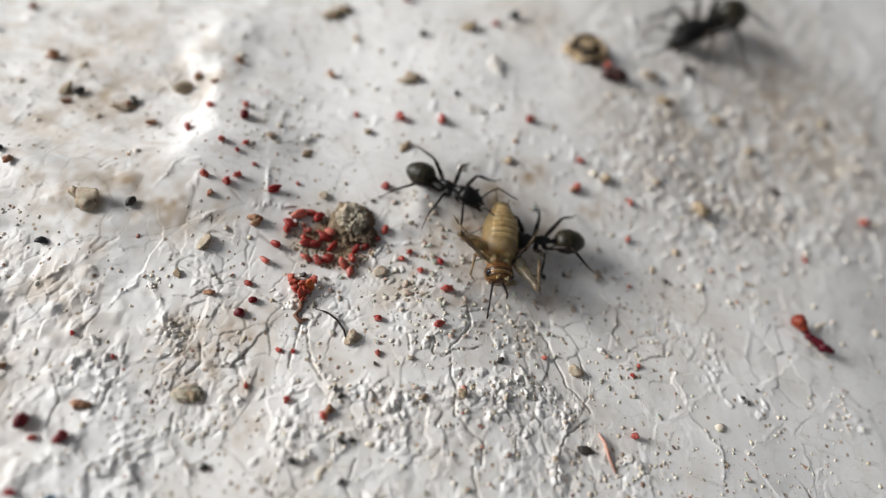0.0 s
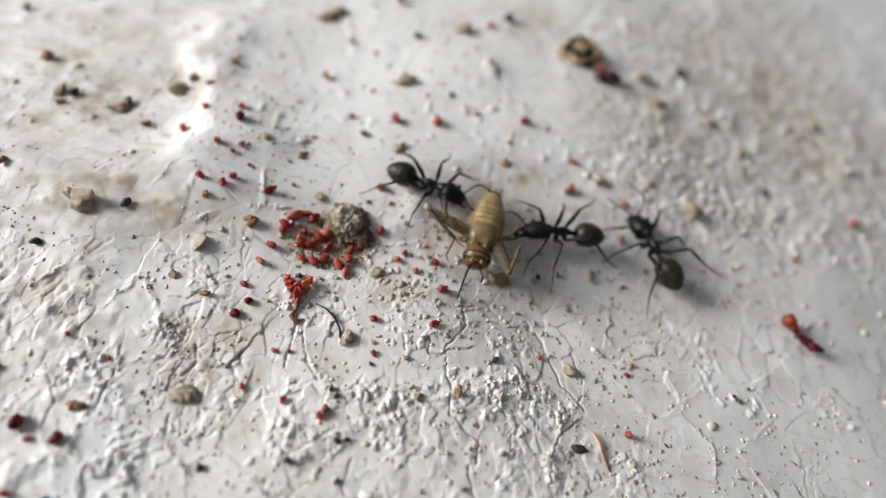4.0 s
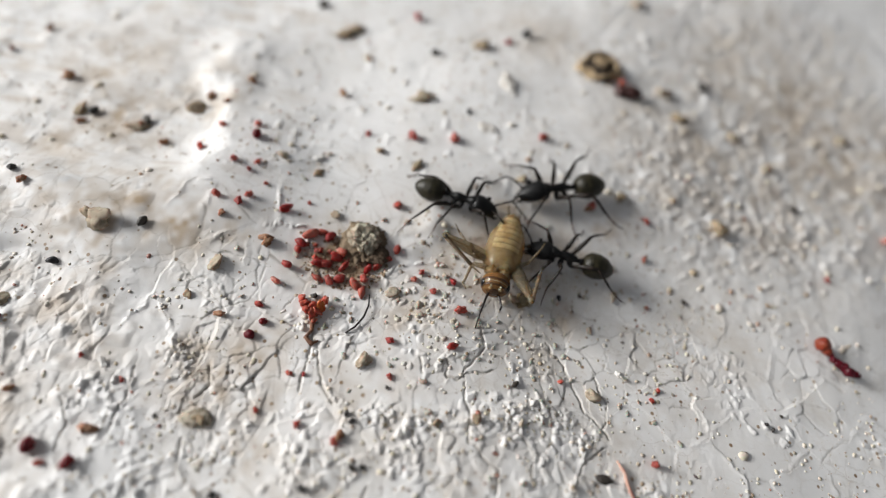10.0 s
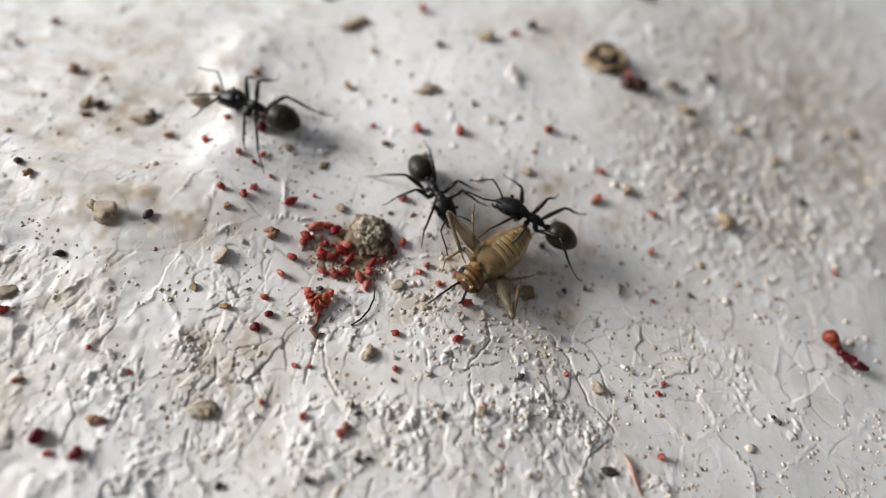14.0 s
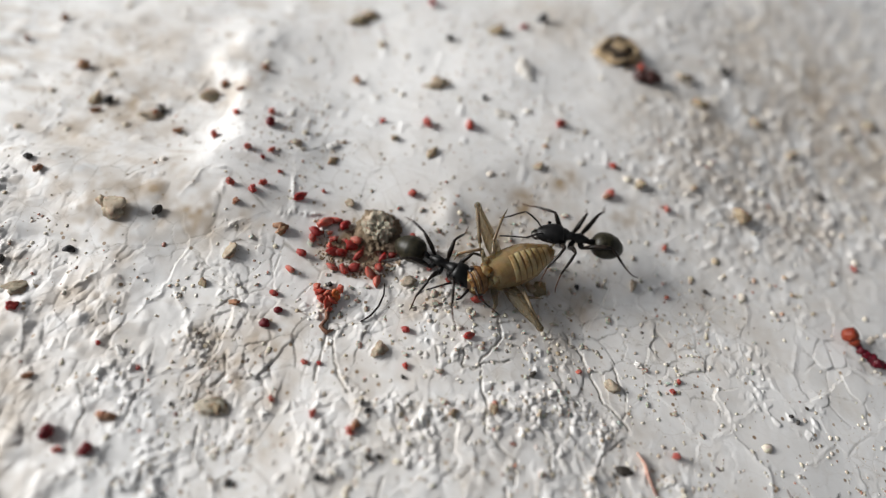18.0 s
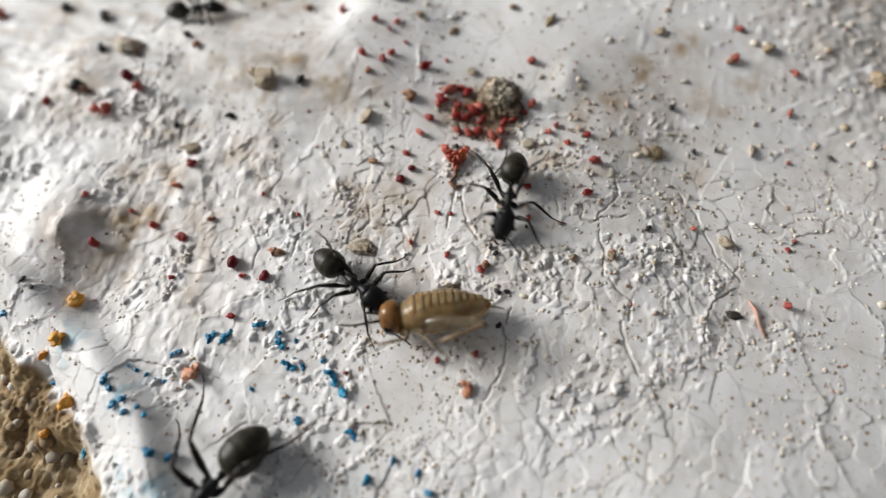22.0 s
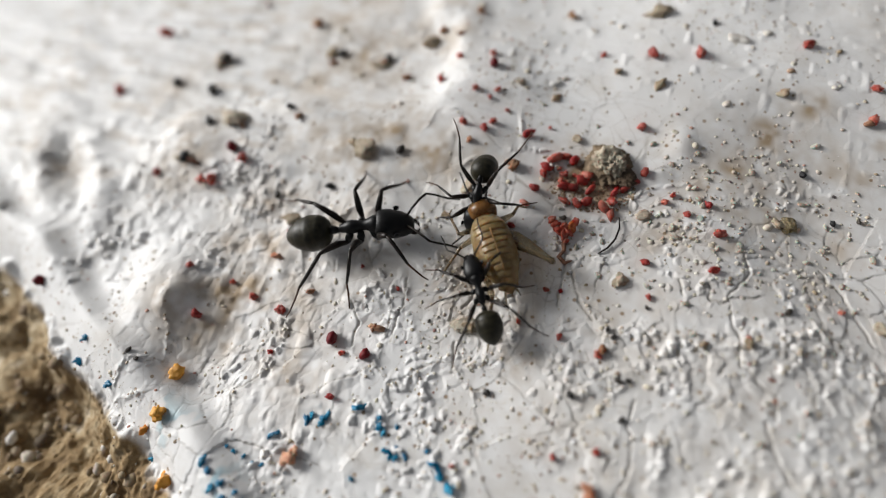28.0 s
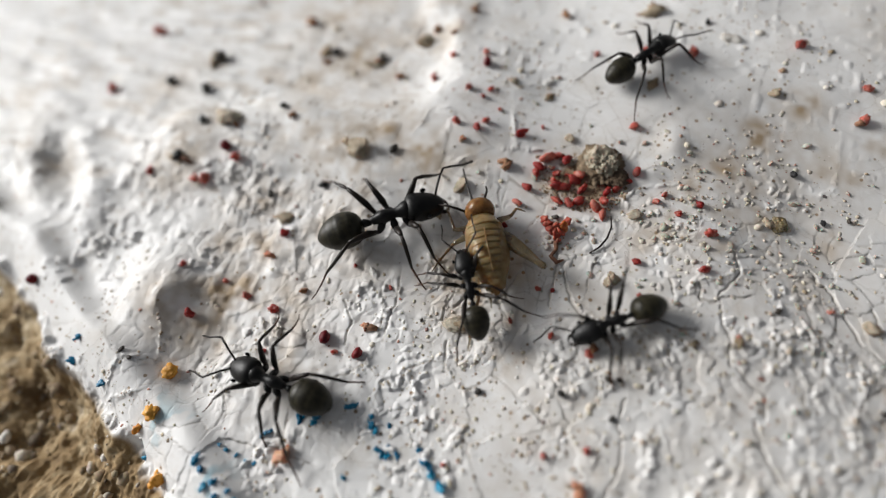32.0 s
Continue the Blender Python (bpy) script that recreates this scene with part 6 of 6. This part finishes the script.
    go(PASSER, [(0, 75.00, 5.00, 180), (20.5, 75.00, 5.00, 180), (22.8, 11.61, -3.92, 98, 0, 0), (23, 9.92, 0.16, 102, 0, 0), (23.2, 1.26, 1.68, 171, 0, 0), (23.4, -6.31, 0.07, -169), (23.5, -10.47, 1.41, 161), (23.6, -12.54, 3.62, 137), (23.8, -11.22, 10.62, 101), (24.2, -12.68, 22.55, 99), (25.5, 15.00, 80.00, 80)], 49)
    go(MAJOR, [(0, -95.00, 20.00, -30), (19, -95.00, 20.00, -30), (22.2, -55.71, -0.37, -19), (22.4, -50.18, -3.86, -22), (22.6, -47.05, -5.57, -41), (22.8, -47.00, -9.38, -39), (23, -46.30, -12.35, -44), (23.4, -42.33, -15.83, -66), (23.6, -40.71, -19.28, -70), (23.8, -38.39, -19.87, -38), (24, -36.15, -19.64, -25), (24.2, -37.28, -17.94, -3), (24.4, -35.16, -16.40, 11), (24.6, -34.39, -13.29, 28), (24.8, -32.04, -10.30, 24), (25, -29.05, -9.45, 10), (25.2, -28.00, -8.40, 19), (25.4, -26.89, -9.42, -2), (25.5, -26.30, -9.42, 1), (26.5, -22.45, -9.88, 13), (27.5, -20.00, -9.46, 12), (28, -19.05, -8.81, 21), (28.5, -18.89, -8.72, 20), (29, -18.94, -9.67, 4), (29.4, -18.20, -9.31, 15), (29.8, -17.36, -8.54, 27), (30, -17.09, -8.41, 30), (30.4, -16.22, -8.07, 27), (30.8, -15.69, -7.85, 23), (31, -15.25, -8.00, 20), (31.3, -16.34, -8.09, 22), (31.6, -16.91, -7.78, 31), (32, -16.93, -7.75, 33)], 50)
    go(CLINGER, [(0, 80.00, 25.00, 180), (22, 80.00, 25.00, 180), (24.2, 10.38, 5.10, -91), (24.4, 8.39, -0.31, -95), (24.5, 5.86, -4.85, -115), (24.6, 0.04, -9.76, -132), (24.8, -6.27, -12.19, -155), (25, -7.12, -12.57, -170), (25.2, -7.23, -12.71, -173), (25.5, -7.20, -12.59, 169, 0.2, 4), (26.5, -8.85, -11.69, 141, 0.6, 8), (27.5, -10.13, -11.34, 122, 0.9, 12), (28, -10.13, -11.10, 121, 0.9, 12), (29, -10.20, -11.22, 122, 0.9, 12), (30, -10.21, -10.93, 118, 0.9, 12), (31, -10.32, -10.97, 118, 0.9, 12), (32, -10.33, -10.90, 117, 0.9, 12)], 51)
    go(PATROLLER, [(0, -10.00, -60.00, 90), (25, -10.00, -60.00, 90), (29, -7.45, -22.03, 62), (29.2, -7.08, -19.42, 56), (29.4, -7.76, -18.95, 53), (29.6, -7.56, -17.68, 57), (29.8, -6.09, -15.50, 44), (30, -4.32, -14.27, 31), (30.2, -2.68, -13.83, 12), (30.4, 2.42, -13.84, -3), (30.5, 5.11, -14.37, -7), (30.6, 8.26, -15.24, -5), (30.7, 10.52, -13.97, 26), (30.8, 12.75, -12.16, 58), (30.9, 13.04, -10.15, 99), (31, 12.64, -8.75, 153), (31.2, 11.51, -4.15, 160), (31.3, 8.09, -5.30, 160), (31.4, 4.41, -5.34, -178), (31.6, 0.78, -5.58, 163), (31.8, -1.18, -7.76, -161), (32, -2.55, -10.30, -143)], 52)
    go(WALKER, [(0, 5.00, -60.00, 100), (26, 5.00, -60.00, 100), (30.2, -3.73, -21.25, 155), (30.4, -4.17, -19.32, 161), (30.5, -4.52, -18.38, 155), (30.6, -5.20, -17.90, 148), (30.8, -7.10, -16.93, 136), (31, -8.91, -16.82, 157), (31.2, -10.80, -16.91, -178), (31.3, -11.76, -17.14, 178), (31.4, -12.88, -17.52, -174), (31.6, -16.00, -18.73, -168), (31.8, -17.35, -18.26, 177), (32, -18.97, -18.30, 175)], 53)
    go(LEAVER, [(0, 10.07, 48.72, -36), (0.9, 15.45, 34.13, -22), (1.2, 27.76, 28.69, -7), (1.4, 37.91, 21.40, -5), (1.6, 45.05, 15.64, -14), (3.2, 110.00, 5.00, -10)], 54)
    # the puller tucks its hind body under while it stands over the cricket's head
    for gaster in (o for o in PULLER.children if o.name.startswith("gaster")):
        hinge, rest = Matrix.Translation((-0.12, 0, 0)), gaster.matrix_basis.copy()
        walk(gaster, [(t, rest @ hinge @ pose(0, 0, 0, 0, -curl, 0) @ hinge.inverted()) for t, curl in ((0, 0), (17.8, 0), (18.3, 25), (19.4, 30), (20.2, 0), (23.4, 0), (23.9, 60), (24.2, 55), (25, 0), (26.5, 20), (27.5, 60), (31, 60), (31.3, 0), (32, 0))])
    CRICKET.scale = (0.92,) * 3
    drag = [(0, 4.12, 0.19, -86, 170), (1, 3.82, 0.39, -87, 175), (2, 3.86, 0.68, -93, 180), (3, 3.70, 0.81, -94, 180), (5.5, 2.97, 1.19, -99, 170), (6, 2.88, 1.03, -99, 165), (7, 3.13, 1.19, -104, 170), (8, 3.04, 1.06, -102, 172), (9, 2.81, 0.92, -105, 170), (10, 3.45, 0.54, -96, 180), (11, 2.76, 0.69, -116, 172), (12, 2.77, 0.27, -123, 166), (13, 2.79, 0.29, -128, 164), (14, 2.92, -0.47, -126, 158), (14.5, 2.81, -0.94, -131, 156), (16.5, 3.04, -1.03, -136, 150), (17, 3.09, -1.28, -138, 152), (18, 3.26, -1.42, -145, 148), (18.5, 3.00, -1.33, -138, 130), (19, 3.95, -2.14, -115, 110), (19.5, 4.16, -2.56, -112, 100), (20, 1.98, -6.00, -126, 88), (20.5, 0.98, -7.23, -123, 80), (21, 0.73, -9.30, -114, 75), (21.5, -2.76, -13.25, -134, 65), (22, -5.22, -15.34, -158, 45), (22.5, -9.08, -13.31, -184, 25), (22.8, -9.07, -12.71, -210, 10), (23, -10.61, -12.28, -245, 0), (23.5, -10.44, -11.70, -233, 0), (24, -11.20, -13.15, -247, 0), (24.5, -11.03, -12.76, -244, 0), (25, -11.46, -11.48, -277, 0), (25.5, -10.30, -10.19, -276, 0), (27.5, -9.89, -8.38, -235, 0), (28, -10.17, -8.06, -237, 0), (29, -10.19, -7.99, -246, 0), (30, -9.97, -8.12, -246, 0), (31, -9.92, -8.10, -248, 0), (32, -10.15, -8.09, -244, 0)]
    walk(CRICKET, [(t, pose(x * MM, y * MM, (float(lie(x, y)) + 1.22) * MM, roll, 0, turn)) for t, x, y, turn, roll in drag])
    # hind legs: seconds, turn and lift of the thigh, fold of the shin
    spread_leg = ((0, 70, -40, -150), (7, 84, -30, -150), (11, 80, -30, -150), (13, 74, -28, -150), (14, 76, -20, -152), (16.5, 84, 8, -162), (18.5, 92, 10, -160), (21, 122, 12, -150), (21.7, 150, 10, -150), (22.2, 160, 0, -130), (22.8, 174, -2, -40), (23.5, 176, -4, -20), (32, 176, -4, -18))
    tucked_leg = ((0, 22, -24, 150), (9, 24, -24, 150), (14, 48, -34, 156), (16.5, 80, -42, 164), (18.5, 104, -30, 168), (20, 118, 0, 165), (21.2, 130, 4, 165), (22.4, 152, 8, 168), (25, 152, 8, 172), (28, 146, 8, 172), (32, 144, 8, 174))
    for leg in (o for o in CRICKET.children if o.name.startswith("hind_leg")):
        side, place = leg["side"], leg.location.copy()
        rows = spread_leg if side > 0 else tucked_leg
        walk(leg, [(t, Matrix.Translation(place) @ pose(0, 0, 0, 0, -lift, side * turn)) for t, turn, lift, fold in rows])
        for piece in leg.children:
            if piece.name.startswith(("shin", "foot")):
                knee = piece.location.copy()
                walk(piece, [(t, Matrix.Translation(knee) @ pose(0, 0, 0, 0, 4, side * fold)) for t, turn, lift, fold in rows])
    walk(FEELER, [(t, pose(x * MM, y * MM, float(lie(x, y)) * MM, 0, 0, turn)) for t, x, y, turn in ((0, -4.55, -7.0, 72), (3.6, -4.55, -7.0, 72), (4.6, -4.2, -6.0, 30), (5.4, -3.95, -5.2, 0), (32, -3.95, -5.2, 0))])


motions()
